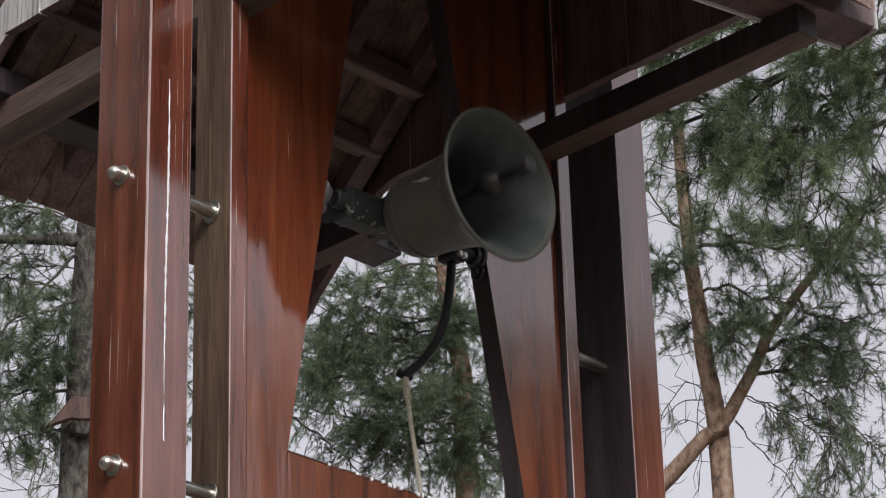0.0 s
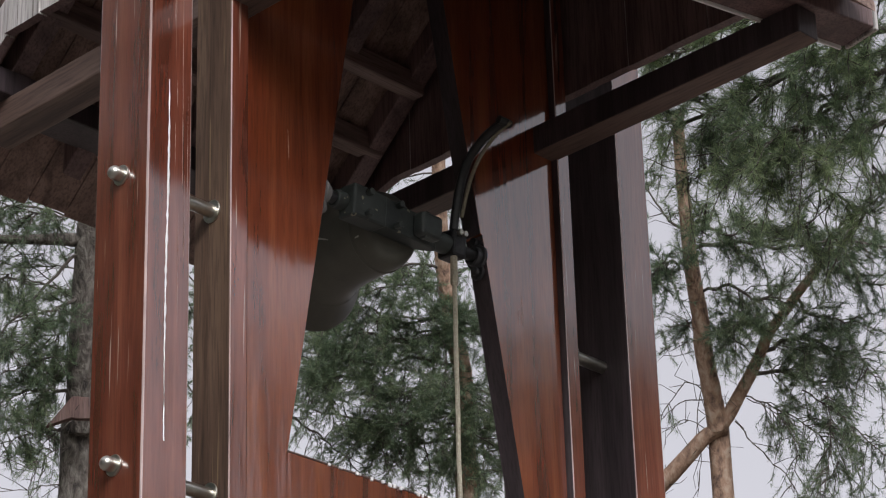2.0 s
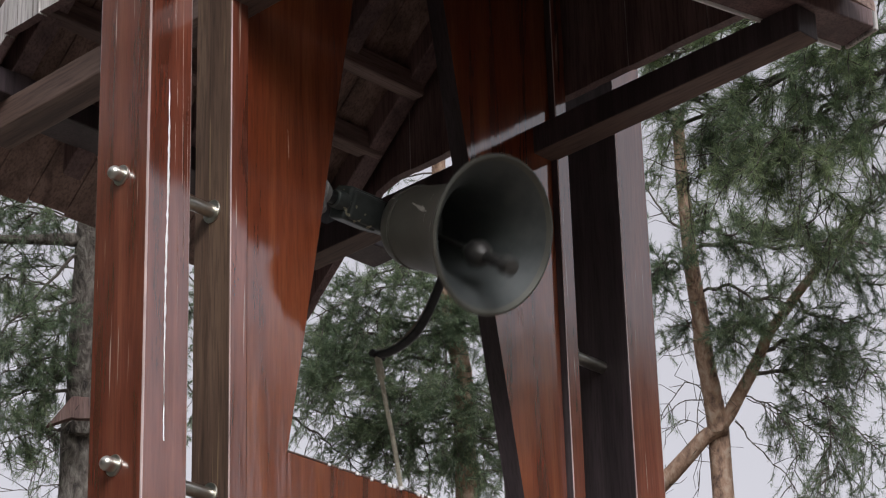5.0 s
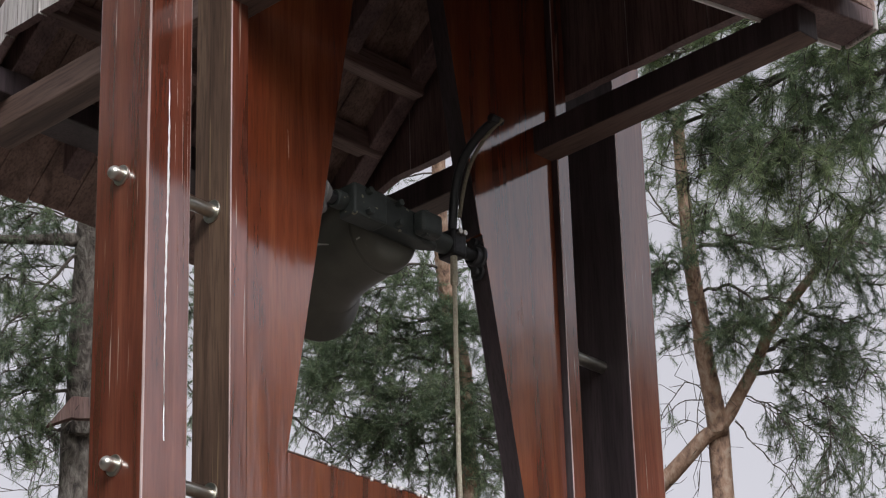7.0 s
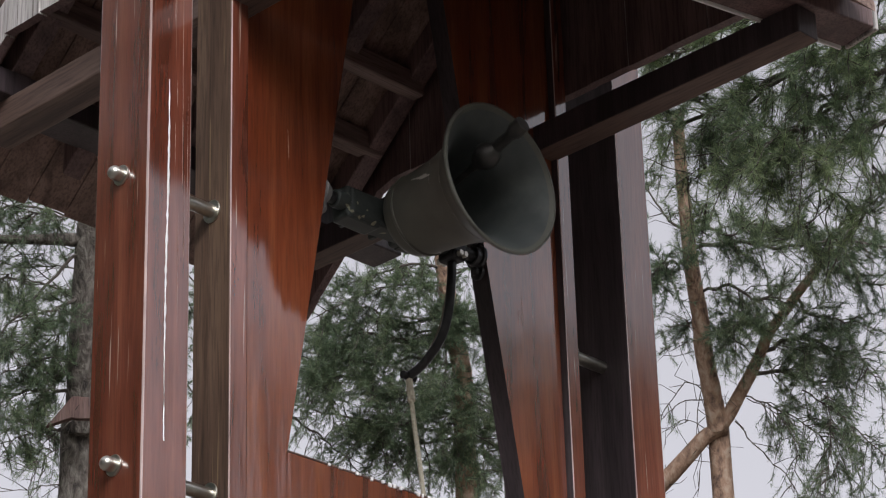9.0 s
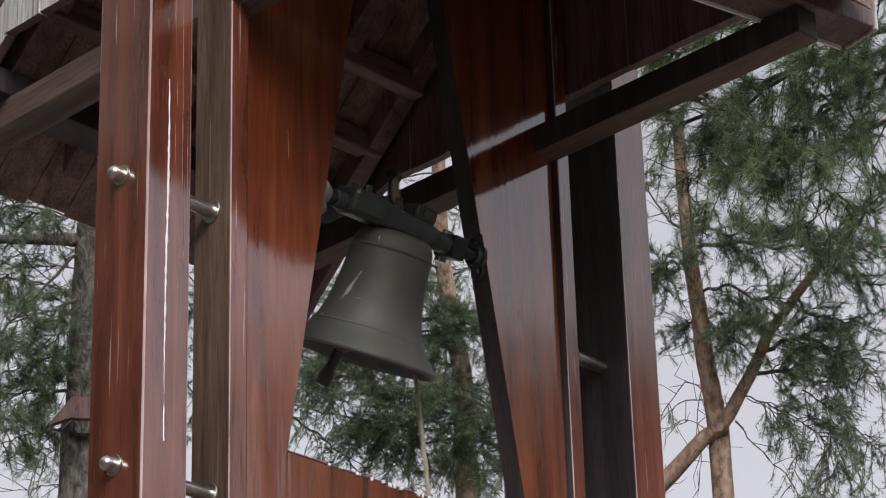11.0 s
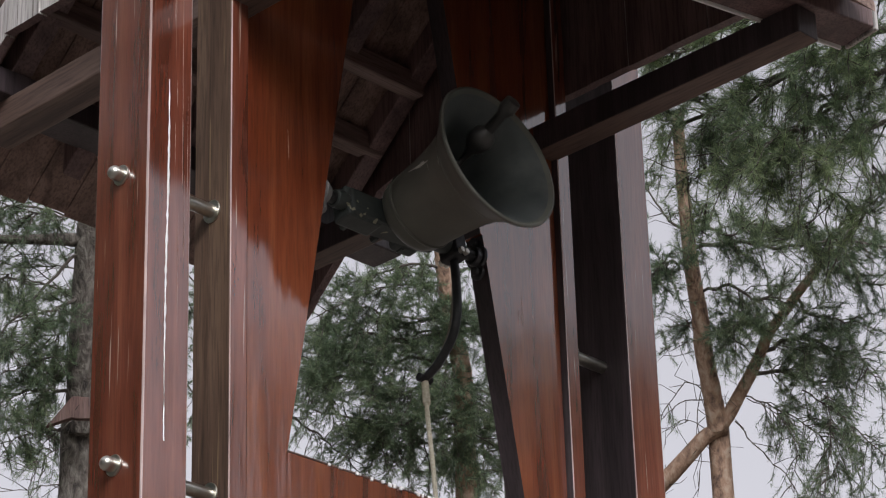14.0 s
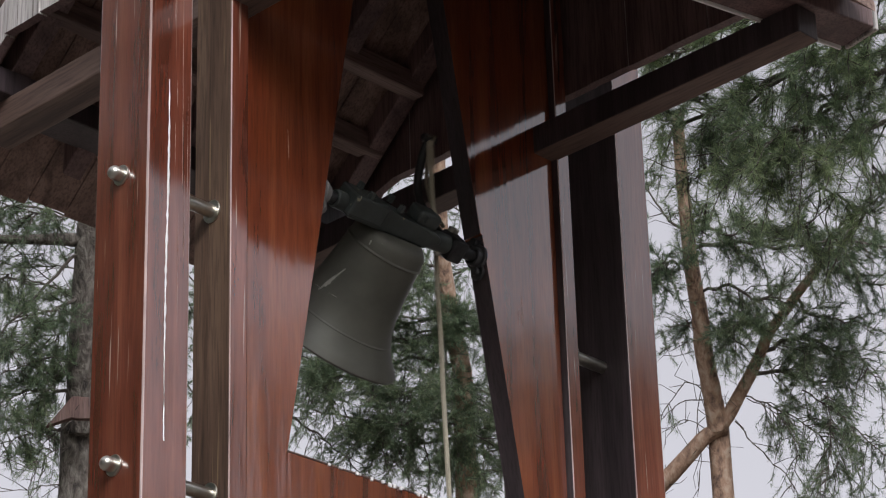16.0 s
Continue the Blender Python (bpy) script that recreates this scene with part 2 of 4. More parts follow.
# ---- ground ----
def ground():
    bm = bmesh.new()
    bmesh.ops.create_grid(bm, x_segments=90, y_segments=90, size=1)
    for v in bm.verts:
        x, y = v.co.x, v.co.y
        d = math.hypot(x, y)
        v.co = Vector((x * (6 + 394 * d ** 3), y * (6 + 394 * d ** 3), 0))
        far = max(0.0, v.co.length - 2.5)
        v.co.z = min(far, 4) * 0.06 * noise.noise(v.co * 0.35) + min(far * 0.02, 1.5) * noise.noise(v.co * 0.03) - 0.02
    tagged(part("ground", bm, M_GROUND, smooth=True), "sandy forest ground with brown needle litter", "ground", kind="structure")


ground()

# ---- bell tower: two pairs of posts, the cut-out panel, beams and roof ----
tower = thing("bell_tower", (0.636, 0.065, 0), "red lacquered timber bell tower with a small gable roof", "bell tower")


def in_tower(ob):
    ob.matrix_parent_inverse = Matrix.Translation((-0.636, -0.065, 0))
    return ob


POST_Y0, POST_Y1 = 0.0, 0.131
TOP = 4.30
for x0, x1 in ((0.0, 0.092), (1.185, 1.272)):
    bm = box(x0, x1, POST_Y0, POST_Y1, -0.1, TOP, 0.003)
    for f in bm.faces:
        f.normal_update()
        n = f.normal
        # the inner side is coloured darker to stand for shade between the posts
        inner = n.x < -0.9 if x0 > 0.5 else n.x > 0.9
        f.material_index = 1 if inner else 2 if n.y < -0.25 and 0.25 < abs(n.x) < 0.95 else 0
    in_tower(part("outer_post", bm, [M_LACQ, M_SHADE_WOOD, M_EDGE], tower, "red lacquered outer post with rubbed edges"))
for x0, x1, y0 in ((0.1964, 0.237, 0.021), (1.058, 1.094, 0.043)):
    bm = box(x0, x1, y0, 0.112, -0.1, TOP + 0.05, 0.003)
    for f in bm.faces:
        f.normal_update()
        # left post's side is weathered brown; the right one's is darkened as shade
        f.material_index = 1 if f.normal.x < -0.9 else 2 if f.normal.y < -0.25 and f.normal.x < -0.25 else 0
    in_tower(part("inner_post", bm, [M_LACQ, M_WORN if x0 < 0.5 else M_SHADE_WOOD, M_EDGE], tower, "narrow inner post with a weathered edge"))

# panel of boards with a tapered opening for the bell
PY0, PY1 = 0.057, 0.099
SILL = 3.177


def edge_left(z):
    return 0.456 - 0.183 * (3.727 - z)


def edge_right(z):
    return 0.866 + 0.172 * (3.663 - z)


SEAMS = [edge_left(SILL), 0.47, 0.63, 0.79, edge_right(SILL)]
left = [(0.2375, 1.6), (edge_left(SILL), 1.6), (edge_left(SILL), SILL), (edge_left(4.42), 4.42), (0.2375, 4.42)]
in_tower(part("panel_board", prism(left, "y", PY0, PY1), M_PANEL, tower, "wide upright panel board with a slanted edge"))
right = [(edge_right(SILL), 1.6), (1.0575, 1.6), (1.0575, 4.42), (edge_right(4.42) - 0.007, 4.42), (edge_right(3.737) - 0.007, 3.737), (edge_right(3.737), 3.737), (edge_right(SILL), SILL)]
bm = prism(right, "y", PY0, PY1, 0.0015)
bmesh.ops.recalc_face_normals(bm, faces=bm.faces)
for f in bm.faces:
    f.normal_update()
    # shade on the slanted edge into the opening is painted with darker wood
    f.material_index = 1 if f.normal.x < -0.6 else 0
in_tower(part("panel_board", bm, [M_PANEL, M_SHADE_WOOD], tower, "wide upright panel board with a slanted edge"))
for a, b in zip(SEAMS, SEAMS[1:]):
    in_tower(part("panel_board", box(a + 0.0003, b - 0.0003, PY0, PY1, 1.6, SILL - 0.0005, 0.0006), M_PANEL, tower))
bm = box(0.357, 0.948, PY0 - 0.001, PY1 + 0.001, SILL - 0.0004, SILL + 0.003, 0.001)
rnd = random.Random(2)
for _ in range(26):
    fx, fy, w = rnd.uniform(0.44, 0.80), PY0 - rnd.uniform(0.0, 0.003), rnd.uniform(0.0012, 0.0048)
    box(fx - w, fx + w, fy - 0.002, fy + 0.002, SILL - rnd.uniform(0.0, 0.0035), SILL + 0.0038, 0.0008, flake := bmesh.new(), 1)
    in_tower(part("paint_flake", flake, M_SPLIT, tower, "white flake on the sill"))
in_tower(part("sill_strip", bm, M_BEAM, tower, "dark sill along the opening's lower edge"))

# spacer rods with washers and dome nuts between the posts
RY = 0.0655
for z in (3.567, 3.062, 2.557, 2.052, 1.547, 1.042, 0.537):
    for side in (0, 1):
        xo, xi = (0.092, 0.1964) if side == 0 else (1.094, 1.185)
        r = in_tower(part("spacer_rod", rod((xo - 0.02, RY, z), (xi + 0.01, RY, z), 0.0118), M_STEEL, tower, "round steel spacer rod", True))
        for xw in ((xo, 1), (xi, -1)) if side == 0 else ((xo, 1),):
            w = part("washer", rod((xw[0] - 0.0005, RY, z), (xw[0] + 0.003 * xw[1], RY, z), 0.0205, steps=28), M_STEEL, r, "", True)
            w.matrix_parent_inverse = Matrix()
    for xe, s in ((0.0, -1), (1.272, 1)):
        prof = [(0, 0), (0.0175, 0), (0.018, 0.0015), (0.0175, 0.003), (0.0118, 0.0031), (0.0118, 0.013), (0.0122, 0.016), (0.0108, 0.020), (0.008, 0.0235), (0.004, 0.0255), (0, 0.026)]
        m = Matrix.Translation((xe, RY, z)) @ Matrix.Rotation(radians(90 * s), 4, "Y")
        in_tower(part("dome_nut", lathe(prof, 28, m=m), M_STEEL, tower, "polished steel dome nut on a washer", True))

# long pale drying split in the front post
bm = bmesh.new()
rnd = random.Random(4)
rows = []
for i in range(60):
    t = i / 59
    z = 3.735 - 0.64 * t
    w = 0.0024 * math.sin(math.pi * min(1, t * 1.1 + 0.04)) ** 0.5 * (0.5 + rnd.random() * 0.8) if t < 0.9 else 0.0014
    x = 0.0425 + 0.0012 * math.sin(7 * t) + 0.0005 * rnd.uniform(-1, 1)
    rows.append((bm.verts.new((x - w, -0.0005, z)), bm.verts.new((x, -0.0016, z)), bm.verts.new((x + w, -0.0005, z))))
for a, b in zip(rows, rows[1:]):
    bm.faces.new((a[0], b[0], b[1], a[1]))
    bm.faces.new((a[1], b[1], b[2], a[2]))
in_tower(part("drying_split", bm, M_SPLIT, tower, "pale filled drying split in the post"))

# scratches and scuffs in the lacquer
def scratch(name, x, z0, z1, width, mat, y, lean=0.0, seed=0):
    rnd = random.Random(seed)
    bm = bmesh.new()
    n = 14
    rows = []
    for i in range(n):
        t = i / (n - 1)
        w = width * (0.25 + rnd.random()) * math.sin(math.pi * (0.06 + 0.88 * t))
        xx = x + lean * t + rnd.uniform(-0.15, 0.15) * width
        rows.append((bm.verts.new((xx - w, y - 0.0005, z0 + (z1 - z0) * t)), bm.verts.new((xx + w, y - 0.0005, z0 + (z1 - z0) * t))))
    for a, b in zip(rows, rows[1:]):
        bm.faces.new((a[0], a[1], b[1], b[0]))
    in_tower(part(name, bm, mat, tower))


for i, (x, z0, z1, w) in enumerate(((0.0705, 3.90, 3.72, 0.0006), (0.0722, 3.74, 3.53, 0.0007), (0.0525, 3.89, 3.84, 0.0005), (0.0595, 3.74, 3.69, 0.0006), (0.038, 3.855, 3.83, 0.0004),
                                (0.0565, 3.66, 3.58, 0.0005), (0.083, 3.72, 3.5, 0.0005), (0.0775, 3.57, 3.40, 0.0006), (0.0655, 3.5, 3.3, 0.0005))):
    scratch("scratch", x, z0, z1, w, M_SCAR, POST_Y0, 0.001, i)
scratch("scratch", 0.3608, 3.779, 3.718, 0.0008, M_SCAR, PY0, 0.0024, 20)
scratch("scratch", 0.9525, 3.648, 3.576, 0.0007, M_SCAR, PY0, 0.0006, 21)
scratch("scratch", 0.944, 3.62, 3.58, 0.0005, M_SCAR, PY0, 0.0006, 22)
for i in range(11):
    rnd = random.Random(40 + i)
    z = 3.485 - 0.008 * i
    scratch("dark_scuff", 0.2045 + rnd.random() * 0.012 - 0.003 * (i / 10), z, z - rnd.uniform(0.003, 0.012), rnd.uniform(0.0006, 0.0018), M_MARK, 0.021, rnd.uniform(-0.003, 0.003), i)


# long beams through the frame, purlins across them
for x0, x1 in ((0.1965, 0.265), (1.007, 1.064)):
    bm = box(x0, x1, -0.585, 0.73, 3.962, 4.020, 0.003)
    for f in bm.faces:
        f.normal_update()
        # right beam's sides carry painted shade; its underside keeps the beam wood
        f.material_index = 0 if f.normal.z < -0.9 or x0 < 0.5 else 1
    in_tower(part("roof_beam", bm, [M_BEAM, M_SHADE_WOOD], tower, "dark stained roof beam"))
in_tower(part("purlin", box(0.035, 1.232, 0.64, 0.725, 4.0205, 4.074, 0.003), M_SHADE_WOOD, tower, "dark cross timber over the beam ends"))
# the front cross timber lies a little askew
SKEW = Matrix.Translation((1.03, -0.55, 0)) @ Matrix.Rotation(radians(-12), 4, "Z") @ Matrix.Translation((-1.03, 0.55, 0))


def askew(bm):
    bmesh.ops.transform(bm, matrix=SKEW, verts=bm.verts)
    return bm


in_tower(part("purlin", askew(box(0.035, 1.195, -0.595, -0.51, 4.0205, 4.074, 0.003)), M_LINING, tower, "dark cross timber over the beam ends"))
in_tower(part("verge_board", askew(box(1.1955, 1.204, -0.597, -0.512, 4.016, 4.073, 0.002)), M_GABLE, tower, "pale grey verge board at the purlin's end"))
# added white strip paints the highlight along the timber's edge
in_tower(part("lit_edge_strip", askew(box(0.3, 1.19, -0.5095, -0.5045, 4.015, 4.024, 0.001)), M_SPLIT, tower, "thin pale strip for the bright lit edge of the cross timber"))


def roof_z(y):
    """Height of the underside of the roof boarding."""
    return 3.956 + 0.9 * (0.797 - abs(y - 0.065))


def slope_piece(x0, x1, s, d0, d1, low, high, bevel=0.003):
    """A piece lying under or in a roof slope: d0, d1 are distances from the ridge, low and high heights over the underside."""
    y0, y1 = 0.065 + s * d0, 0.065 + s * d1
    z0, z1 = 3.956 + 0.9 * (0.797 - d0), 3.956 + 0.9 * (0.797 - d1)
    return prism([(y0, z0 + low), (y1, z1 + low), (y1, z1 + high), (y0, z0 + high)], "x", x0, x1, bevel)


VERGE0, VERGE1 = 0.136, 1.15
roof = in_tower(part("roof", slope_piece(VERGE0, VERGE1, 1, 0.0, 0.05, 0.062, 0.09), M_GABLE, tower, "grey shingled gable roof"))
part("ridge_cap", prism([(-0.035, 4.73), (0.065, 4.755), (0.165, 4.73), (0.16, 4.70), (0.065, 4.74), (-0.03, 4.70)], "x", VERGE0 - 0.004, VERGE1 + 0.01, 0.002), M_GABLE, roof)
n_planks = 11
for s in (-1, 1):
    for i in range(n_planks):
        w = ((VERGE1 if s > 0 else 1.115) - VERGE0) / n_planks
        x0 = VERGE0 + i * w
        o = part("roof_plank", slope_piece(x0 + 0.001, x0 + w - 0.001, s, 0.0, (0.797 if s > 0 else 0.74) + 0.004 * ((i * 7) % 3), 0.0, 0.022, 0.0015), M_DECK, roof)
    for k in range(9):
        d0 = (0.80 if s > 0 else 0.742) - k * 0.1
        part("shingle_course", slope_piece(VERGE0 - 0.004, (VERGE1 if s > 0 else 1.115) + 0.01, s, max(0.0, d0 - 0.13), d0, 0.024 + 0.006 * (k % 2), 0.040 + 0.006 * (k % 2), 0.002), M_GABLE, roof)
    for x in (0.205, 0.42, 0.636, 0.85, 1.045):
        part("rafter", slope_piece(x, x + 0.045, s, 0.0, 0.70 if s > 0 else 0.55, -0.065, -0.001), M_LINING, roof)
for y, z in ((0.42, 4.262), (0.545, 4.165), (-0.295, 4.245), (-0.42, 4.14)):
    part("batten", box(0.19, 1.085, y, y + 0.035, z, z + 0.05), M_TIE, roof)
for gx in (0.141, 1.111):
    yb, step = -0.5, 0.0995
    i = 0
    while yb < 0.83:
        a, b = yb - 0.003, min(yb + step, 0.83)
        drop = 0.004 * ((i * 5) % 4) if gx < 0.5 else -0.008

        def low_z(y):
            return min(4.12 - drop, roof_z(y) - 0.085)
        ys = [a, 0.5 * (a + b), b]
        o = [(y, low_z(y)) for y in ys] + [(y, roof_z(y) - 0.001) for y in reversed(ys)]
        lap = 0.0025 * (i % 2)
        bm = prism(o, "x", gx + lap, gx + 0.02 + lap, 0.0012)
        bmesh.ops.recalc_face_normals(bm, faces=bm.faces)
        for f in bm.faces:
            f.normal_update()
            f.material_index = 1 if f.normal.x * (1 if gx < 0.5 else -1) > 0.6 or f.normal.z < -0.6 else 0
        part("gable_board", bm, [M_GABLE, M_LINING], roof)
        yb += step
        i += 1

# ---- bearings on the panel's edges ----
AX, AY, AZ = 0.655, 0.0775, 3.698
for xe, s, mat, label in ((0.4525, 1, M_ZINC, "pale cast bearing plate"), (0.861, -1, M_CAST, "dark grey iron bearing plate")):
    m = Matrix.Translation((xe, AY, AZ)) @ Matrix.Rotation(radians(90 * s), 4, "Y")
    bm = lathe([(0.0135, 0), (0.024, 0), (0.0255, 0.002), (0.024, 0.007), (0.019, 0.008), (0.018, 0.018), (0.0135, 0.018), (0.0135, 0)], 28, m=m)
    b = part("bearing", bm, mat, tower, label, True)
    in_tower(b)
    for dz in (-0.03, 0.03):
        pm = Matrix.Translation((xe, AY, AZ + dz)) @ Matrix.Rotation(radians(90 * s), 4, "Y")
        part("bearing_lug", lathe([(0, 0), (0.015, 0), (0.015, 0.006), (0.008, 0.0065), (0.008, 0.014), (0, 0.015)], 20, m=pm), mat, b, "", True)

# ---- the bell, with yoke, axle, lever and clapper; its origin is on the axle ----
bell = thing("bell", (AX, AY, AZ), "small grey-green bronze bell swinging on a dark iron yoke", "bell")
profile = [(0, -0.016), (0.045, -0.016), (0.060, -0.019), (0.068, -0.026), (0.0725, -0.036), (0.0745, -0.050), (0.0765, -0.075), (0.0795, -0.105), (0.0835, -0.135),
           (0.0885, -0.160), (0.0955, -0.184), (0.1045, -0.202), (0.1155, -0.218), (0.1275, -0.232), (0.1395, -0.2445), (0.1422, -0.2485), (0.1415, -0.252), (0.137, -0.2535),
           (0.130, -0.247), (0.115, -0.233), (0.0995, -0.214), (0.087, -0.192), (0.079, -0.165), (0.073, -0.125), (0.069, -0.08), (0.064, -0.045), (0.05, -0.033), (0, -0.032)]
bm = lathe(profile, 72)
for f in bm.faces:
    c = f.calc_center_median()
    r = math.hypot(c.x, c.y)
    # inner wall faces get the bronze that is darkened for shade
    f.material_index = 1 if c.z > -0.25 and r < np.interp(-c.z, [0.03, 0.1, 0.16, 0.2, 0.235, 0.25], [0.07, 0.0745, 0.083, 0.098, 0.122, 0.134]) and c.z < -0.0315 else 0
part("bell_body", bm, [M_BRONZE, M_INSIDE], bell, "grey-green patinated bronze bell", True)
for r, z in ((0.0752, -0.054), (0.1035, -0.2025)):
    part("moulding", lathe([(r - 0.003, z - 0.004), (r + 0.0012, z - 0.0025), (r + 0.0022, z), (r + 0.0008, z + 0.0025), (r - 0.003, z + 0.004)], 72), M_BRONZE, bell, "", True)


def chip(u0, z0, u1, z1, width):
    """A pale scuff on the bell's outside, from (u0, z0) to (u1, z1): u runs round the bell, z down."""
    bm = bmesh.new()
    zs, rs = [-z for _, z in profile[4:16]], [r for r, _ in profile[4:16]]
    rows = []
    for i in range(9):
        t = i / 8
        u, z = u0 + (u1 - u0) * t, z0 + (z1 - z0) * t
        w = width * math.sin(math.pi * (0.08 + 0.84 * t)) * (0.75 + 0.25 * math.sin(9 * t + u0 * 300))
        pair = []
        for q in (u - w, u + w):
            r = float(np.interp(-z, zs, rs)) + 0.0005
            d = math.sqrt(r * r - q * q)
            pair.append(bm.verts.new((0.689 * q - 0.725 * d, -0.725 * q - 0.689 * d, z)))
        rows.append(pair)
    for a, b in zip(rows, rows[1:]):
        bm.faces.new((a[0], a[1], b[1], b[0]))
    part("scuff", bm, M_SCUFF, bell, "pale scuff on the bronze")


for c in ((-0.034, -0.106, -0.056, -0.166, 0.0034), (-0.045, -0.138, -0.049, -0.154, 0.0042), (-0.022, -0.036, -0.021, -0.046, 0.0022), (-0.035, -0.158, -0.018, -0.155, 0.0022),
          (-0.068, -0.163, -0.05, -0.160, 0.0016), (-0.01, -0.0305, 0.004, -0.031, 0.002), (-0.085, -0.196, -0.078, -0.199, 0.003)):
    chip(*c)
part("axle", rod((-0.205, 0, 0), (0.203, 0, 0), 0.0115), M_IRON, bell, "", True)
yoke = part("yoke", prism([(-0.135, -0.018), (0.055, -0.018), (0.085, 0.0), (0.085, 0.012), (0.06, 0.020), (-0.02, 0.022), (-0.06, 0.026), (-0.135, 0.026)], "y", -0.027, 0.027, 0.006), M_YOKE, bell, "dark green iron yoke with chipped paint")
part("headstock", box(-0.142, -0.06, -0.031, 0.031, -0.012, 0.030, 0.005), M_YOKE, yoke)
part("counterweight", box(0.012, 0.066, -0.022, 0.024, 0.018, 0.048, 0.009, seg=3), M_YOKE, yoke)
part("end_cap", rod((-0.165, 0, 0), (-0.135, 0, 0), 0.017), M_YOKE, yoke, "", True)
part("end_cap", rod((0.07, 0, 0), (0.135, 0, 0), 0.019), M_YOKE, yoke, "", True)
for x in (-0.11, -0.035, 0.03):
    for y in (-0.02, 0.02):
        part("bolt", rod((x, y, 0.028), (x, y, 0.042), 0.007, steps=6), M_YOKE, yoke)
LX = 0.791 - AX
lev = [(r * math.cos(radians(d)), r * math.sin(radians(d))) for r, d in ((0.02, 4), (0.06, 4), (0.12, 6.5), (0.16, 10), (0.19, 15), (0.225, 22.5), (0.25, 29))]
lever = part("lever", tube(smooth_line([(LX, y, z) for y, z in lev], 4), 0.0085, steps=12), M_RUBBER, bell, "curved black lever arm", True)
off = [(LX + 0.006, y - 0.002, z + 0.011 + 0.010 * math.sin(math.pi * i / 5)) for i, (y, z) in enumerate(lev[1:])]
part("rope_lashing", tube(smooth_line(off, 4), 0.0036, steps=8), M_ROPE_DARK, lever, "tan rope lying along the lever", True)
tip = Vector((LX, *lev[-1]))
bm = rod(tip - Vector((0.016, 0, 0)), tip + Vector((0.016, 0, 0)), 0.008, steps=14)
part("rope_eye", bm, M_IRON, lever, "", True)
clampb = box(LX - 0.018, LX + 0.018, -0.024, 0.03, -0.022, 0.022, 0.006)
part("lever_clamp", clampb, M_IRON, bell, "black iron clamp round the axle")
for s in (-1, 1):
    part("clamp_bolt", rod((LX + 0.006 * s, 0.022, -0.03), (LX + 0.006 * s, 0.022, 0.03), 0.006, steps=8), M_STEEL, bell)
clapper = part("clapper", lathe([(0, 0.0), (0.006, -0.002), (0.006, -0.15), (0.010, -0.165), (0.021, -0.178), (0.025, -0.193), (0.021, -0.208), (0.011, -0.218), (0.010, -0.255), (0.016, -0.268), (0.015, -0.288), (0, -0.293)], 20), M_CLAPPER, bell, "worn grey iron clapper", True)
clapper.location = (0, 0, -0.034)

# ---- bell rope ----
rope = tagged(part("bell_rope", bmesh.new(), M_ROPE), "tan twisted bell rope hanging from the lever", "rope")
bm = tube([(0.0006 * math.sin(i), 0.0006 * math.cos(i * 1.3), -0.04 * i) for i in range(64)], 0.0044, steps=10)
tube([(0, 0, 0.004), (0, 0, -0.05), (0, 0, -0.055)], [0.0065, 0.0075, 0.005], bm, 10)
bm.to_mesh(rope.data)
bm.free()


# ---- pines ----
def needles(rng, centres, dirs, per, length, width):
    """Many needles round short twig ends: vertices and triangles."""
    c = np.repeat(centres, per, 0)
    d = np.repeat(dirs, per, 0)
    k = len(c)
    along = rng.uniform(-1.0, 0.25, (k, 1)) * np.maximum(length * 1.25, 0.085)
    side = rng.normal(size=(k, 3))
    side -= (side * d).sum(1, keepdims=True) * d
    side /= np.linalg.norm(side, axis=1, keepdims=True)
    open_ = rng.uniform(0.35, 1.1, (k, 1))
    n = d * np.cos(open_) + side * np.sin(open_)
    n[:, 2] += 0.06
    n /= np.linalg.norm(n, axis=1, keepdims=True)
    base = c + d * along
    w = np.cross(n, rng.normal(size=(k, 3)))
    w /= np.linalg.norm(w, axis=1, keepdims=True)
    L = length * rng.uniform(0.7, 1.15, (k, 1))
    v = np.stack([base - w * width, base + w * width, base + n * L], 1).reshape(-1, 3)
    return v, np.arange(3 * k).reshape(-1, 3)


def twig_mesh(segments, r0):
    """Thin three-sided sticks between pairs of points."""
    a = np.array([s[0] for s in segments])
    b = np.array([s[1] for s in segments])
    r = np.array([s[2] for s in segments])[:, None]
    d = b - a
    d /= np.linalg.norm(d, axis=1, keepdims=True) + 1e-9
    u = np.cross(d, np.array([0.31, 0.52, 0.79]))
    u /= np.linalg.norm(u, axis=1, keepdims=True) + 1e-9
    w = np.cross(d, u)
    ring = [u, -0.5 * u + 0.87 * w, -0.5 * u - 0.87 * w]
    v = np.stack([a + q * r for q in ring] + [b + q * r * 0.65 for q in ring], 1).reshape(-1, 3)
    o = np.arange(len(a))[:, None] * 6
    f = np.concatenate([o + np.array([i, (i + 1) % 3, 3 + (i + 1) % 3, 3 + i]) for i in range(3)], 0)
    return v, f


def mesh_from(name, v, f, mat, parent, label=""):
    me = bpy.data.meshes.new(name)
    me.from_pydata(v.tolist(), [], f.tolist())
    me.materials.append(mat)
    ob = new(name, me)
    ob.parent = parent
    ob.matrix_parent_inverse = Matrix.Translation(-parent.location)
    if label:
        ob["label"] = label
    return ob


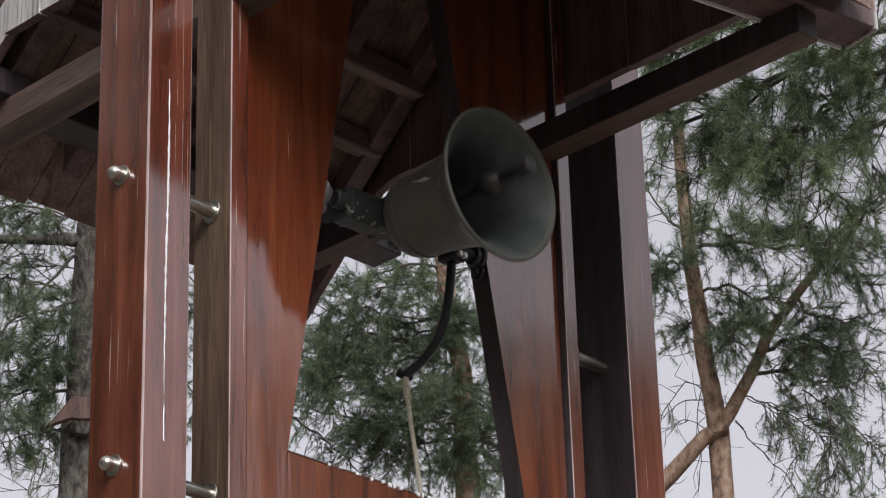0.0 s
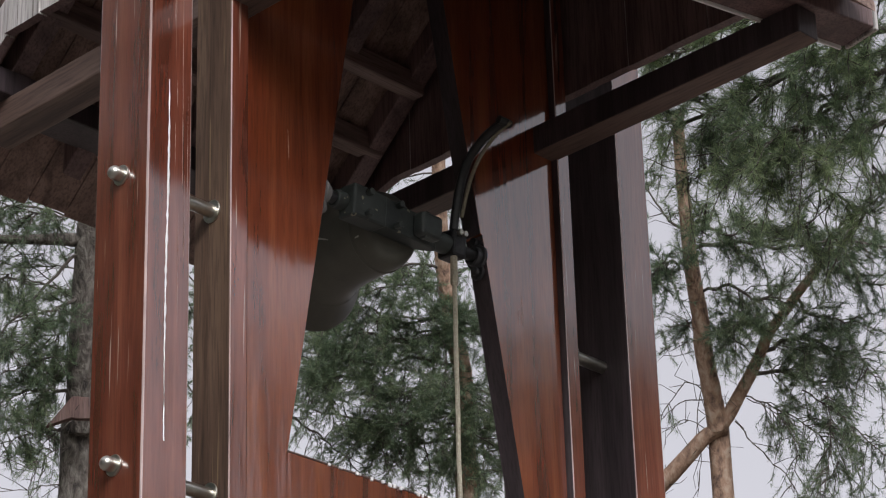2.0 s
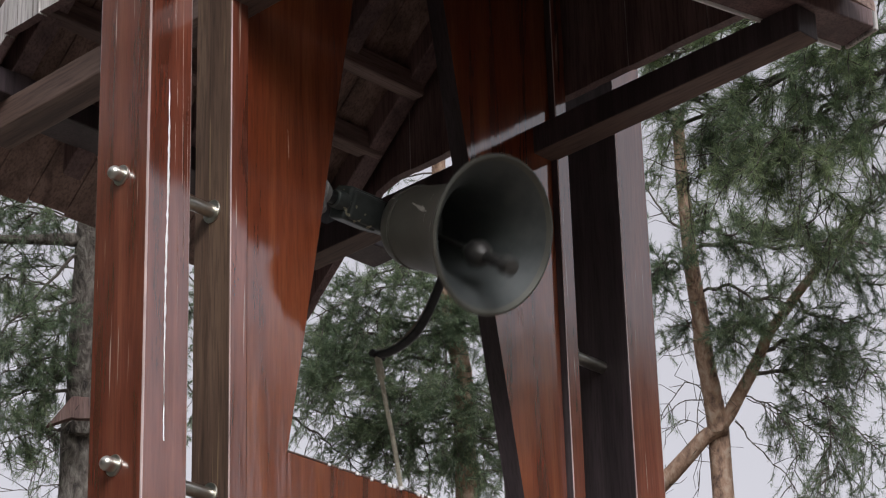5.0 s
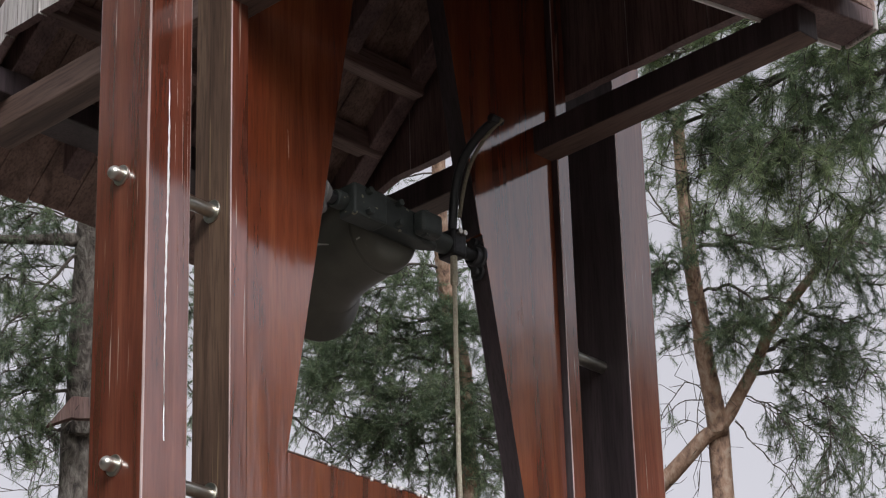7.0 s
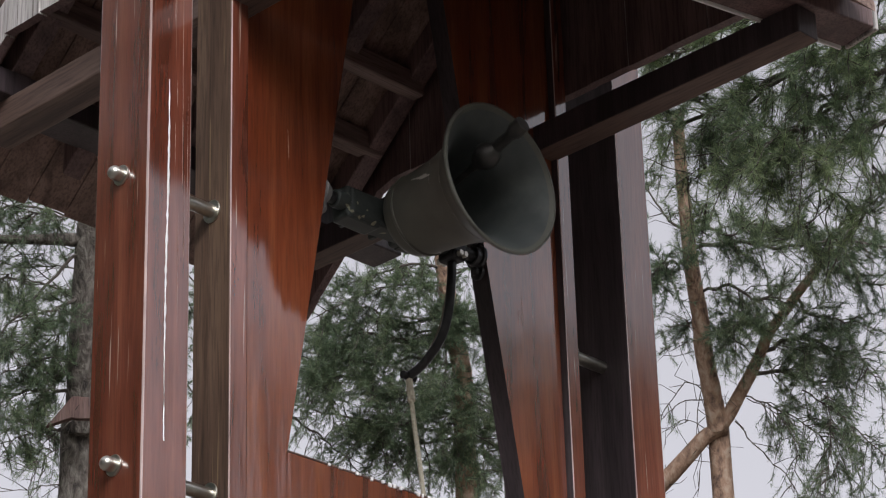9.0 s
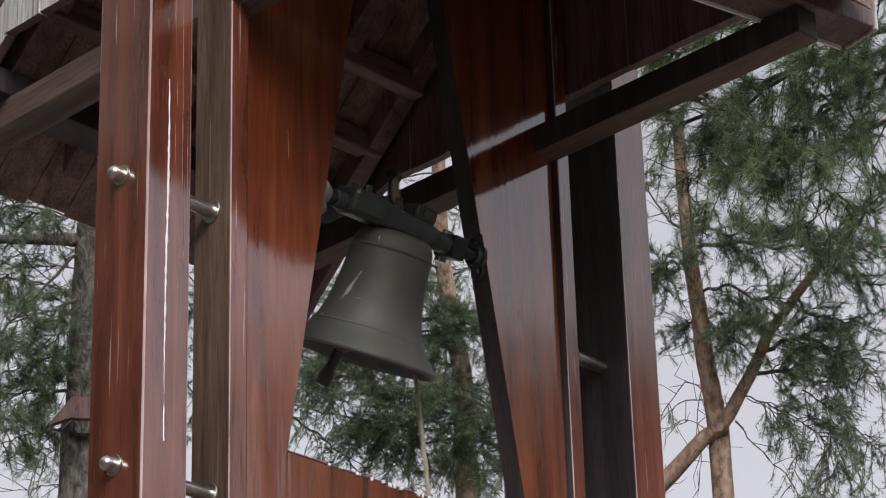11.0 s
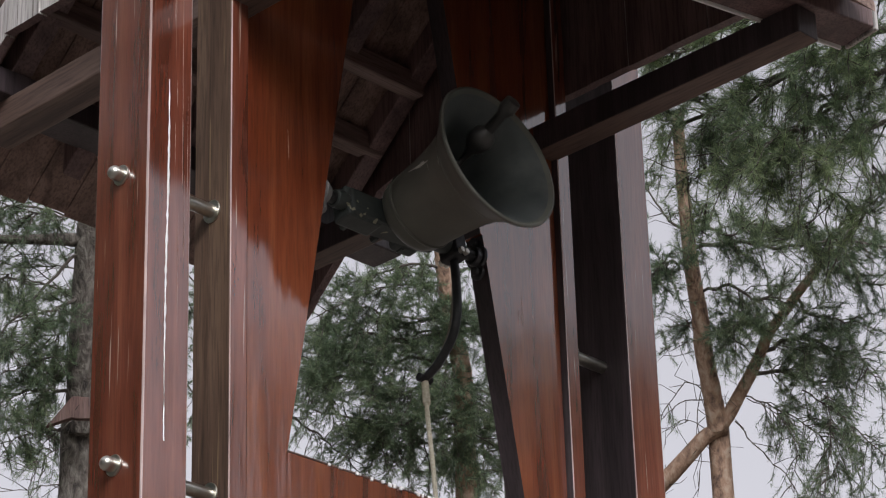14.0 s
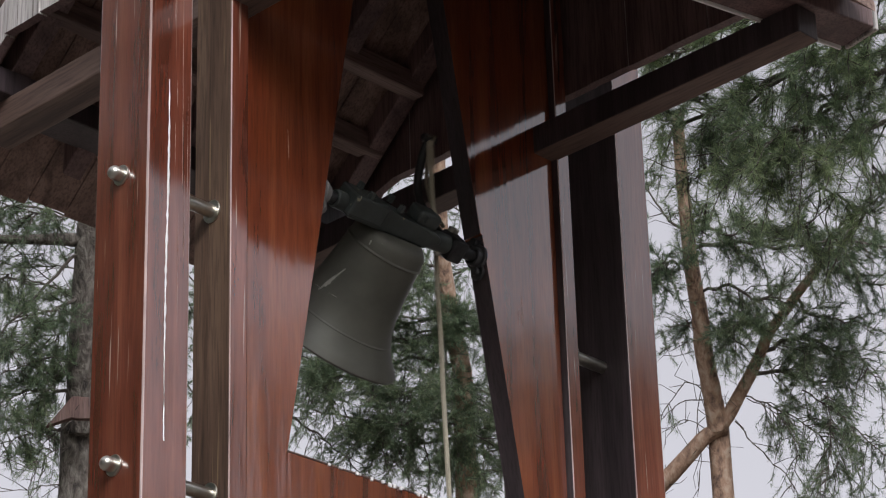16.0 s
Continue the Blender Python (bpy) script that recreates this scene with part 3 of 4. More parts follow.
def pine(base, trunk, radii, label, seed, bark, leaf, length, width, per):
    """A pine's trunk, from the ground up; bough() adds its boughs and crown() its twigs and needles."""
    t = thing("pine_tree", base, label, "tree", "pines round the tower")
    line = smooth_line(trunk, 6)
    rr = [radii[0] + (radii[1] - radii[0]) * (i / (len(line) - 1)) for i in range(len(line))]
    rr = [r * (1 + 0.09 * noise.noise(Vector((seed, 0, i * 0.9)))) for i, r in enumerate(rr)]
    ob = part("trunk", tube(line, rr, steps=16), bark, t, "", True)
    ob.matrix_parent_inverse = Matrix.Translation(-t.location)
    return {"thing": t, "rng": np.random.RandomState(seed), "bark": bark, "leaf": leaf, "needle": (per, length, width), "ends": [], "ways": [], "sticks": []}


def unit(v):
    return v / (np.linalg.norm(v) + 1e-9)


def bough(tree, points, r, leafy=None):
    """A bent bough; leafy: how many branchlets, how far they reach, how much they droop, and the shoots on each."""
    rng = tree["rng"]
    line = [np.array(p) for p in smooth_line(points, 5)]
    k = len(line) - 1
    for i in range(1, k):
        line[i] = line[i] + rng.normal(size=3) * min(0.008, r * 0.6) * (r < 0.03)
    if r >= 0.0075:
        o = part("limb", tube(line, [r * (1 - 0.6 * i / k) for i in range(k + 1)], steps=9), tree["bark"] if r > 0.03 else M_TWIG, tree["thing"], "", True)
        o.matrix_parent_inverse = Matrix.Translation(-tree["thing"].location)
    else:
        tree["sticks"] += [(line[i], line[i + 1], r * (1 - 0.5 * i / k)) for i in range(k)]
    for i in range(2, k, 2):
        d = unit(unit(line[i + 1] - line[i]) + rng.normal(size=3) * 0.8)
        a = line[i] + d * rng.uniform(0.05, 0.14)
        b = a + unit(d + rng.normal(size=3) * 0.7) * rng.uniform(0.04, 0.12)
        tree["sticks"] += [(line[i], a, 0.0026), (a, b, 0.0018)]
    if not leafy:
        return
    count, reach, droop, shoots = leafy
    for _ in range(count):
        u = rng.uniform(0.12, 1.0) * k
        i = min(int(u), k - 1)
        p = line[i] + (line[i + 1] - line[i]) * (u - i)
        way = unit(line[i + 1] - line[i])
        side = rng.normal(size=3)
        side[2] *= 0.55
        d = unit(way * 0.55 + unit(side - way * side.dot(way)))
        long = reach * rng.uniform(0.45, 1.15)
        twig = [p]
        for s in (0.25, 0.5, 0.75, 1.0):
            twig.append(p + d * long * s - np.array([0, 0, droop * long * s * s]) + rng.normal(size=3) * 0.03 * long)
        tree["sticks"] += [(a, b, 0.0042 - 0.0007 * j) for j, (a, b) in enumerate(zip(twig, twig[1:]))]
        for j in range(shoots):
            s = 4 * (1.0 if j == 0 else rng.uniform(0.3, 1.0))
            h = min(int(s), 3)
            q = twig[h] + (twig[h + 1] - twig[h]) * (s - h)
            w = unit(unit(twig[h + 1] - twig[h]) * (1.0 if j == 0 else 0.6) + rng.normal(size=3) * (0.15 if j == 0 else 0.5) + np.array([0, 0, 0.12]))
            e = q + w * rng.uniform(0.5, 1.0) * max(0.07, 0.4 * reach)
            tree["sticks"].append((q, e, 0.0019))
            tree["ends"].append(e)
            tree["ways"].append(w)


def crown(tree):
    v, f = twig_mesh(tree["sticks"], 0.002)
    tagged(mesh_from("twig_work", v, f, M_TWIG, tree["thing"], "dark bare twigs"), kind="stuff")
    v, f = needles(tree["rng"], np.array(tree["ends"]), np.array(tree["ways"]), *tree["needle"])
    tagged(mesh_from("crown", v, f, tree["leaf"], tree["thing"], "green pine needles in loose tufts"), kind="stuff")


right_pine = pine((8.35, 5.31, 0), [(8.35, 5.31, -0.2), (8.35, 5.31, 4.02), (8.35, 5.31, 6.7), (8.28, 5.26, 6.9), (8.21, 5.23, 7.09), (8.13, 5.2, 7.29), (8.07, 5.16, 7.45), (8.0, 5.13, 7.62), (7.93, 5.09, 7.78), (7.87, 5.05, 7.94), (7.78, 4.99, 8.16), (7.67, 4.9, 8.42)],
     (0.064, 0.03), "tall pine with orange upper bark and a forked trunk", 11, M_BARK_RED, M_NEEDLE, 0.04, 0.0012, 40)
bough(right_pine, [(7.19, 6.51, -0.2), (7.64, 6.14, 3.6), (8.09, 5.76, 6.47), (8.13, 5.66, 6.57), (8.18, 5.53, 6.68), (8.22, 5.42, 6.78), (8.25, 5.33, 6.86), (8.28, 5.26, 6.9), (8.3, 5.2, 6.96), (8.31, 5.13, 7.05), (8.32, 5.06, 7.14), (8.32, 4.98, 7.24), (8.32, 4.9, 7.35), (8.34, 4.81, 7.44), (8.36, 4.71, 7.54), (8.38, 4.61, 7.63), (8.39, 4.52, 7.73)], 0.054)
bough(right_pine, [(8.32, 4.98, 7.24), (8.42, 4.87, 7.33), (8.55, 4.79, 7.33), (8.69, 4.72, 7.26)], 0.014, (32, 0.26, 0.35, 9))
bough(right_pine, [(8.32, 4.92, 7.34), (8.2, 4.95, 7.39), (8.13, 4.98, 7.35), (8.08, 5.02, 7.26)], 0.012, (28, 0.2, 0.35, 10))
bough(right_pine, [(8.34, 4.74, 7.53), (8.42, 4.72, 7.43), (8.49, 4.64, 7.41), (8.56, 4.57, 7.36)], 0.01, (20, 0.22, 0.4, 8))
bough(right_pine, [(8.32, 5.04, 7.16), (8.5, 4.95, 7.18), (8.67, 4.9, 7.17), (8.83, 4.83, 7.18)], 0.012, (26, 0.25, 0.35, 9))
bough(right_pine, [(8.08, 5.16, 7.44), (8.15, 5.29, 7.48), (8.23, 5.44, 7.48)], 0.008, (8, 0.13, 0.3, 8))
bough(right_pine, [(8.03, 5.14, 7.56), (8.06, 4.95, 7.56), (8.11, 4.81, 7.44), (8.11, 4.66, 7.41)], 0.01, (20, 0.2, 0.3, 7))
bough(right_pine, [(7.98, 5.12, 7.66), (7.87, 5.12, 7.69), (7.77, 5.16, 7.65), (7.7, 5.18, 7.57)], 0.01, (24, 0.18, 0.3, 9))
bough(right_pine, [(7.93, 5.09, 7.78), (8.02, 4.86, 7.76), (8.12, 4.64, 7.68), (8.19, 4.4, 7.66), (8.33, 4.12, 7.57)], 0.012, (52, 0.24, 0.3, 9))
bough(right_pine, [(8.38, 4.59, 7.65), (8.45, 4.5, 7.61), (8.53, 4.42, 7.54), (8.61, 4.3, 7.51)], 0.008, (16, 0.16, 0.3, 6))
bough(right_pine, [(7.91, 5.09, 7.82), (7.88, 4.93, 7.83), (7.89, 4.79, 7.74), (7.87, 4.59, 7.75)], 0.01, (26, 0.2, 0.3, 9))
bough(right_pine, [(8.37, 4.53, 7.75), (8.39, 4.39, 7.85), (8.44, 4.27, 7.88), (8.49, 4.12, 7.95)], 0.01, (26, 0.24, 0.3, 8))
bough(right_pine, [(7.9, 5.08, 7.86), (7.83, 5.15, 7.95), (7.76, 5.2, 8.08), (7.73, 5.24, 8.17)], 0.008, (8, 0.15, 0.3, 6))
bough(right_pine, [(8.33, 5.18, 6.93), (8.4, 5.1, 6.78), (8.48, 5.0, 6.62), (8.53, 4.94, 6.46)], 0.006)
bough(right_pine, [(8.33, 5.1, 7.05), (8.46, 5.02, 7.0), (8.6, 4.94, 6.92), (8.74, 4.88, 6.81), (8.86, 4.87, 6.65)], 0.006, (28, 0.2, 0.7, 6))
bough(right_pine, [(8.51, 4.86, 7.06), (8.66, 4.76, 6.94), (8.82, 4.68, 6.79), (8.97, 4.59, 6.66)], 0.006, (26, 0.22, 0.7, 6))
bough(right_pine, [(8.59, 4.76, 7.04), (8.56, 4.74, 6.82), (8.52, 4.75, 6.59), (8.45, 4.76, 6.39)], 0.005, (18, 0.17, 0.8, 6))
bough(right_pine, [(8.58, 4.59, 7.29), (8.68, 4.57, 7.18), (8.78, 4.55, 7.04)], 0.005, (8, 0.16, 0.8, 4))
bough(right_pine, [(8.34, 5.1, 7.04), (8.43, 4.96, 6.92), (8.48, 4.91, 6.72), (8.46, 4.97, 6.51)], 0.004, (9, 0.2, 0.7, 4))
bough(right_pine, [(8.19, 5.26, 7.1), (8.1, 5.31, 7.13), (8.06, 5.4, 7.02), (8.01, 5.5, 6.9)], 0.005, (3, 0.1, 0.6, 2))
bough(right_pine, [(8.21, 5.26, 7.05), (8.07, 5.33, 7.01), (7.97, 5.4, 6.9)], 0.005)
bough(right_pine, [(8.25, 5.31, 6.9), (8.21, 5.42, 6.98), (8.19, 5.59, 6.94)], 0.004)
bough(right_pine, [(8.17, 5.25, 7.15), (8.19, 5.32, 6.96), (8.24, 5.35, 6.78), (8.27, 5.42, 6.56)], 0.004)
bough(right_pine, [(8.09, 5.18, 7.38), (7.92, 5.2, 7.37), (7.78, 5.24, 7.26)], 0.004, (4, 0.12, 0.5, 3))
bough(right_pine, [(8.1, 5.21, 7.33), (8.04, 5.32, 7.33), (8.01, 5.43, 7.25)], 0.003)
crown(right_pine)
near_pine = pine((4.78, 1.39, 0), [(4.78, 1.39, -0.2), (4.78, 1.39, 4.53), (4.85, 1.32, 5.53), (4.9, 1.26, 6.41), (4.9, 1.26, 8)],
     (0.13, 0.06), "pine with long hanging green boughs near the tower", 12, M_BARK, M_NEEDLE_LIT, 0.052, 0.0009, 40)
bough(near_pine, [(4.38, 1.21, 6.18), (4.32, 1.45, 6.12), (4.26, 1.67, 6.07), (4.21, 1.85, 6.04), (4.17, 2.02, 6.0), (4.13, 2.16, 5.98)], 0.016, (40, 0.2, 0.5, 9))
bough(near_pine, [(4.46, 1.28, 6.0), (4.34, 1.43, 5.97), (4.25, 1.56, 5.89), (4.18, 1.66, 5.82), (4.13, 1.74, 5.75)], 0.012, (28, 0.2, 0.6, 9))
bough(near_pine, [(4.51, 1.34, 5.87), (4.39, 1.44, 5.81), (4.27, 1.54, 5.75), (4.18, 1.6, 5.69)], 0.01, (22, 0.18, 0.5, 9))
bough(near_pine, [(4.3, 1.62, 5.9), (4.23, 1.74, 5.82), (4.18, 1.83, 5.76), (4.13, 1.89, 5.7)], 0.008, (16, 0.16, 0.5, 9))
bough(near_pine, [(4.2, 1.65, 6.03), (4.21, 1.85, 6.01), (4.26, 2.02, 5.97), (4.31, 2.14, 5.97)], 0.008, (14, 0.15, 0.6, 10))
bough(near_pine, [(4.09, 1.79, 6.04), (4.15, 1.93, 5.97), (4.23, 2.06, 5.88), (4.32, 2.18, 5.78), (4.4, 2.27, 5.73)], 0.004, (7, 0.11, 0.6, 6))
bough(near_pine, [(4.16, 1.78, 5.94), (4.2, 1.87, 5.86), (4.18, 2.0, 5.84), (4.16, 2.15, 5.78)], 0.003, (5, 0.1, 0.6, 5))
bough(near_pine, [(4.37, 1.62, 5.8), (4.47, 1.73, 5.71), (4.55, 1.86, 5.65), (4.68, 1.92, 5.56)], 0.004, (6, 0.1, 0.6, 5))
bough(near_pine, [(4.31, 1.71, 5.79), (4.42, 1.78, 5.71), (4.5, 1.89, 5.63), (4.47, 2.07, 5.65)], 0.004, (8, 0.1, 0.6, 6))
bough(near_pine, [(4.4, 1.54, 5.82), (4.44, 1.58, 5.66), (4.44, 1.62, 5.55), (4.41, 1.68, 5.46)], 0.003, (6, 0.1, 0.6, 6))
bough(near_pine, [(4.37, 1.14, 6.27), (4.23, 1.24, 6.18), (4.12, 1.3, 6.11), (4.0, 1.35, 6.04)], 0.008, (16, 0.16, 0.5, 9))
bough(near_pine, [(4.42, 1.25, 6.08), (4.38, 1.4, 6.08), (4.36, 1.53, 6.06), (4.35, 1.64, 6.04)], 0.006, (14, 0.16, 0.6, 9))
bough(near_pine, [(4.24, 1.32, 6.3), (4.1, 1.6, 6.23), (4.02, 1.79, 6.18), (3.97, 1.91, 6.14), (3.94, 2.02, 6.1)], 0.01, (34, 0.15, 0.3, 11))
crown(near_pine)
centre_pine = pine((8.75, 7.53, 0), [(8.75, 7.53, -0.2), (8.75, 7.53, 4.47), (8.75, 7.53, 7.45), (8.65, 7.43, 7.79), (8.58, 7.38, 8.01), (8.51, 7.36, 8.17), (8.43, 7.32, 8.35), (8.35, 7.28, 8.54), (8.28, 7.23, 8.72), (8.19, 7.15, 8.96), (8.09, 7.05, 9.24)],
     (0.072, 0.04), "slender brown-barked pine with dense crown", 13, M_BARK_RED, M_NEEDLE, 0.044, 0.0014, 40)
bough(centre_pine, [(8.58, 7.38, 8.01), (8.37, 7.53, 8.05), (8.17, 7.71, 8.03), (7.98, 7.86, 8.04), (7.85, 7.97, 7.99)], 0.014, (46, 0.3, 0.3, 10))
bough(centre_pine, [(8.63, 7.42, 7.85), (8.45, 7.52, 7.89), (8.26, 7.67, 7.83), (8.04, 7.77, 7.91), (7.87, 7.89, 7.86)], 0.014, (48, 0.28, 0.3, 10))
bough(centre_pine, [(8.68, 7.46, 7.71), (8.53, 7.56, 7.76), (8.39, 7.7, 7.69), (8.24, 7.79, 7.73)], 0.012, (44, 0.28, 0.3, 10))
bough(centre_pine, [(8.43, 7.32, 8.35), (8.36, 7.42, 8.29), (8.23, 7.58, 8.23), (8.08, 7.66, 8.34), (7.98, 7.81, 8.25)], 0.01, (24, 0.2, 0.4, 7))
bough(centre_pine, [(8.35, 7.28, 8.54), (8.19, 7.34, 8.56), (8.05, 7.44, 8.51), (7.92, 7.54, 8.42)], 0.01, (22, 0.2, 0.4, 7))
bough(centre_pine, [(8.51, 7.36, 8.17), (8.53, 7.21, 8.18), (8.6, 7.1, 8.04)], 0.01, (16, 0.24, 0.4, 9))
bough(centre_pine, [(8.65, 7.43, 7.79), (8.7, 7.35, 7.8), (8.84, 7.27, 7.65)], 0.01, (18, 0.24, 0.4, 9))
bough(centre_pine, [(8.72, 7.49, 7.57), (8.9, 7.5, 7.58), (9.07, 7.47, 7.66)], 0.01, (12, 0.2, 0.4, 9))
bough(centre_pine, [(8.7, 7.48, 7.64), (8.53, 7.71, 7.6), (8.4, 7.86, 7.61), (8.27, 7.97, 7.7)], 0.01, (30, 0.24, 0.5, 8))
bough(centre_pine, [(8.4, 7.31, 8.41), (8.18, 7.43, 8.45), (7.97, 7.6, 8.38), (7.79, 7.8, 8.24)], 0.008, (30, 0.25, 0.35, 9))
bough(centre_pine, [(8.48, 7.35, 8.21), (8.27, 7.53, 8.15), (8.04, 7.67, 8.17), (7.81, 7.87, 8.09)], 0.008, (32, 0.26, 0.35, 9))
bough(centre_pine, [(8.36, 7.42, 8.31), (8.45, 7.32, 8.28), (8.58, 7.21, 8.2)], 0.006, (14, 0.22, 0.4, 9))
bough(centre_pine, [(8.49, 7.54, 7.89), (8.55, 7.34, 7.85), (8.64, 7.18, 7.69)], 0.006, (18, 0.24, 0.4, 9))
bough(centre_pine, [(8.54, 7.6, 7.72), (8.61, 7.41, 7.64), (8.69, 7.24, 7.49)], 0.006, (18, 0.24, 0.4, 9))
bough(centre_pine, [(8.6, 7.63, 7.55), (8.74, 7.53, 7.48), (8.88, 7.44, 7.38)], 0.006, (12, 0.22, 0.4, 9))
bough(centre_pine, [(8.43, 7.32, 8.35), (8.35, 7.35, 8.19), (8.37, 7.3, 8.0), (8.34, 7.32, 7.78)], 0.006, (16, 0.2, 0.5, 9))
bough(centre_pine, [(8.63, 7.42, 7.85), (8.62, 7.5, 7.73), (8.69, 7.51, 7.57), (8.66, 7.61, 7.45)], 0.006, (14, 0.2, 0.5, 9))
bough(centre_pine, [(8.35, 7.28, 8.54), (8.32, 7.31, 8.43), (8.35, 7.29, 8.28)], 0.006, (10, 0.18, 0.5, 8))
bough(centre_pine, [(8.47, 7.34, 8.24), (8.38, 7.53, 8.22), (8.32, 7.72, 8.15), (8.22, 7.86, 8.21)], 0.008, (10, 0.25, 0.4, 8))
bough(centre_pine, [(7.83, 8.24, 7.79), (7.97, 8.2, 7.76), (8.12, 8.16, 7.7), (8.27, 8.12, 7.6), (8.5, 8.07, 7.42)], 0.009)
bough(centre_pine, [(8.1, 7.93, 7.9), (8.24, 8.01, 7.71), (8.36, 8.12, 7.48)], 0.006, (4, 0.2, 0.8, 3))
bough(centre_pine, [(8.21, 7.86, 7.84), (8.29, 7.99, 7.64), (8.33, 8.16, 7.45)], 0.005, (4, 0.2, 0.8, 3))
bough(centre_pine, [(8.29, 7.85, 7.71), (8.38, 7.83, 7.47), (8.44, 7.82, 7.27)], 0.005, (5, 0.2, 0.8, 3))
bough(centre_pine, [(8.53, 7.66, 7.61), (8.65, 7.73, 7.44), (8.72, 7.84, 7.27)], 0.006, (6, 0.2, 0.8, 4))
bough(centre_pine, [(7.95, 8.07, 7.9), (8.01, 8.04, 7.73), (7.97, 8.1, 7.52)], 0.005, (5, 0.22, 0.8, 3))
bough(centre_pine, [(8.05, 7.98, 7.9), (8.14, 8.03, 7.72), (8.2, 8.12, 7.51)], 0.004, (3, 0.2, 0.8, 3))
bough(centre_pine, [(8.42, 7.78, 7.61), (8.45, 7.75, 7.43), (8.5, 7.71, 7.26)], 0.004, (4, 0.2, 0.8, 3))
crown(centre_pine)
left_pine = pine((4.62, 6.01, 0), [(4.62, 6.01, -0.2), (4.62, 6.01, 3.57), (4.62, 6.01, 5.95), (4.59, 5.95, 6.11), (4.52, 5.86, 6.39), (4.45, 5.76, 6.67), (4.4, 5.69, 6.85), (4.34, 5.6, 7.07), (4.23, 5.48, 7.38)],
     (0.088, 0.06), "grey-barked pine with a board nailed to its trunk", 14, M_BARK, M_NEEDLE, 0.04, 0.0012, 40)
bough(left_pine, [(4.39, 5.68, 6.87), (4.31, 5.74, 6.88), (4.22, 5.82, 6.88), (4.08, 5.92, 6.87), (3.92, 6.04, 6.87)], 0.036)
bough(left_pine, [(4.44, 5.77, 6.67), (4.32, 5.77, 6.57), (4.2, 5.77, 6.5), (4.07, 5.77, 6.42)], 0.008, (14, 0.16, 0.4, 9))
bough(left_pine, [(4.55, 5.9, 6.28), (4.43, 5.94, 6.25), (4.31, 5.98, 6.23), (4.2, 6.03, 6.19), (4.1, 6.05, 6.17)], 0.009, (26, 0.17, 0.4, 10))
bough(left_pine, [(4.58, 5.94, 6.15), (4.55, 6.12, 6.14), (4.52, 6.28, 6.16), (4.49, 6.45, 6.15)], 0.006, (14, 0.16, 0.4, 8))
bough(left_pine, [(4.38, 5.71, 6.85), (4.33, 5.72, 6.79), (4.21, 5.87, 6.58), (4.12, 5.95, 6.43), (4.06, 5.98, 6.35)], 0.009, (8, 0.15, 0.4, 6))
bough(left_pine, [(4.52, 5.88, 6.34), (4.49, 5.97, 6.34), (4.45, 6.11, 6.26), (4.39, 6.28, 6.13)], 0.007, (4, 0.15, 0.4, 5))
bough(left_pine, [(4.46, 5.78, 6.62), (4.42, 5.82, 6.66), (4.31, 5.89, 6.75), (4.19, 5.95, 6.87), (4.08, 6.01, 6.97)], 0.006, (6, 0.15, 0.4, 6))
bough(left_pine, [(4.47, 5.81, 6.54), (4.45, 5.91, 6.52), (4.38, 6.04, 6.52), (4.32, 6.2, 6.44)], 0.005, (10, 0.15, 0.4, 7))
bough(left_pine, [(4.36, 5.64, 6.98), (4.26, 5.72, 6.97), (4.15, 5.78, 6.98), (3.98, 5.88, 7.03)], 0.006, (14, 0.18, 0.4, 7))
bough(left_pine, [(4.41, 5.74, 6.76), (4.3, 5.84, 6.78), (4.22, 5.94, 6.77), (4.13, 6.06, 6.72)], 0.005, (10, 0.16, 0.4, 7))
bough(left_pine, [(4.52, 5.86, 6.39), (4.35, 5.87, 6.36), (4.2, 5.89, 6.28), (4.04, 5.91, 6.21)], 0.005, (8, 0.18, 0.4, 7))
bough(left_pine, [(4.6, 5.98, 6.04), (4.45, 5.99, 5.98), (4.36, 5.98, 5.87), (4.31, 5.95, 5.72)], 0.004, (5, 0.18, 0.7, 3))
bough(left_pine, [(4.62, 6.03, 5.9), (4.53, 6.03, 5.86), (4.39, 6.06, 5.81), (4.22, 6.11, 5.77)], 0.004)
bough(left_pine, [(4.57, 5.94, 6.16), (4.46, 5.9, 6.08), (4.36, 5.89, 5.93)], 0.003)
crown(left_pine)
far_centre_pine = pine((13.39, 11.32, 0), [(13.39, 11.32, -0.2), (13.39, 11.32, 5.84), (13.39, 11.32, 9.73), (13.24, 11.15, 10.29), (13.06, 10.97, 10.89), (12.89, 10.8, 11.4), (12.69, 10.59, 11.99)],
     (0.12, 0.05), "slim distant pine with thin greyish crown", 22, M_BARK, M_NEEDLE, 0.055, 0.0022, 26)
bough(far_centre_pine, [(13.26, 11.18, 10.2), (12.87, 11.39, 10.36), (12.54, 11.59, 10.43), (12.14, 11.84, 10.5), (11.7, 12.12, 10.56)], 0.014, (20, 0.35, 0.4, 8))
bough(far_centre_pine, [(13.13, 11.05, 10.63), (12.78, 11.23, 10.79), (12.5, 11.41, 10.82), (12.18, 11.61, 10.84), (11.79, 12.01, 10.65)], 0.014, (20, 0.35, 0.4, 7))
bough(far_centre_pine, [(12.95, 10.86, 11.23), (12.76, 11.05, 11.29), (12.56, 11.32, 11.22), (12.28, 11.57, 11.32)], 0.014, (12, 0.35, 0.4, 7))
bough(far_centre_pine, [(13.31, 11.23, 10.03), (12.99, 11.39, 10.14), (12.7, 11.63, 10.08), (12.38, 11.83, 10.11)], 0.014, (20, 0.35, 0.4, 7))
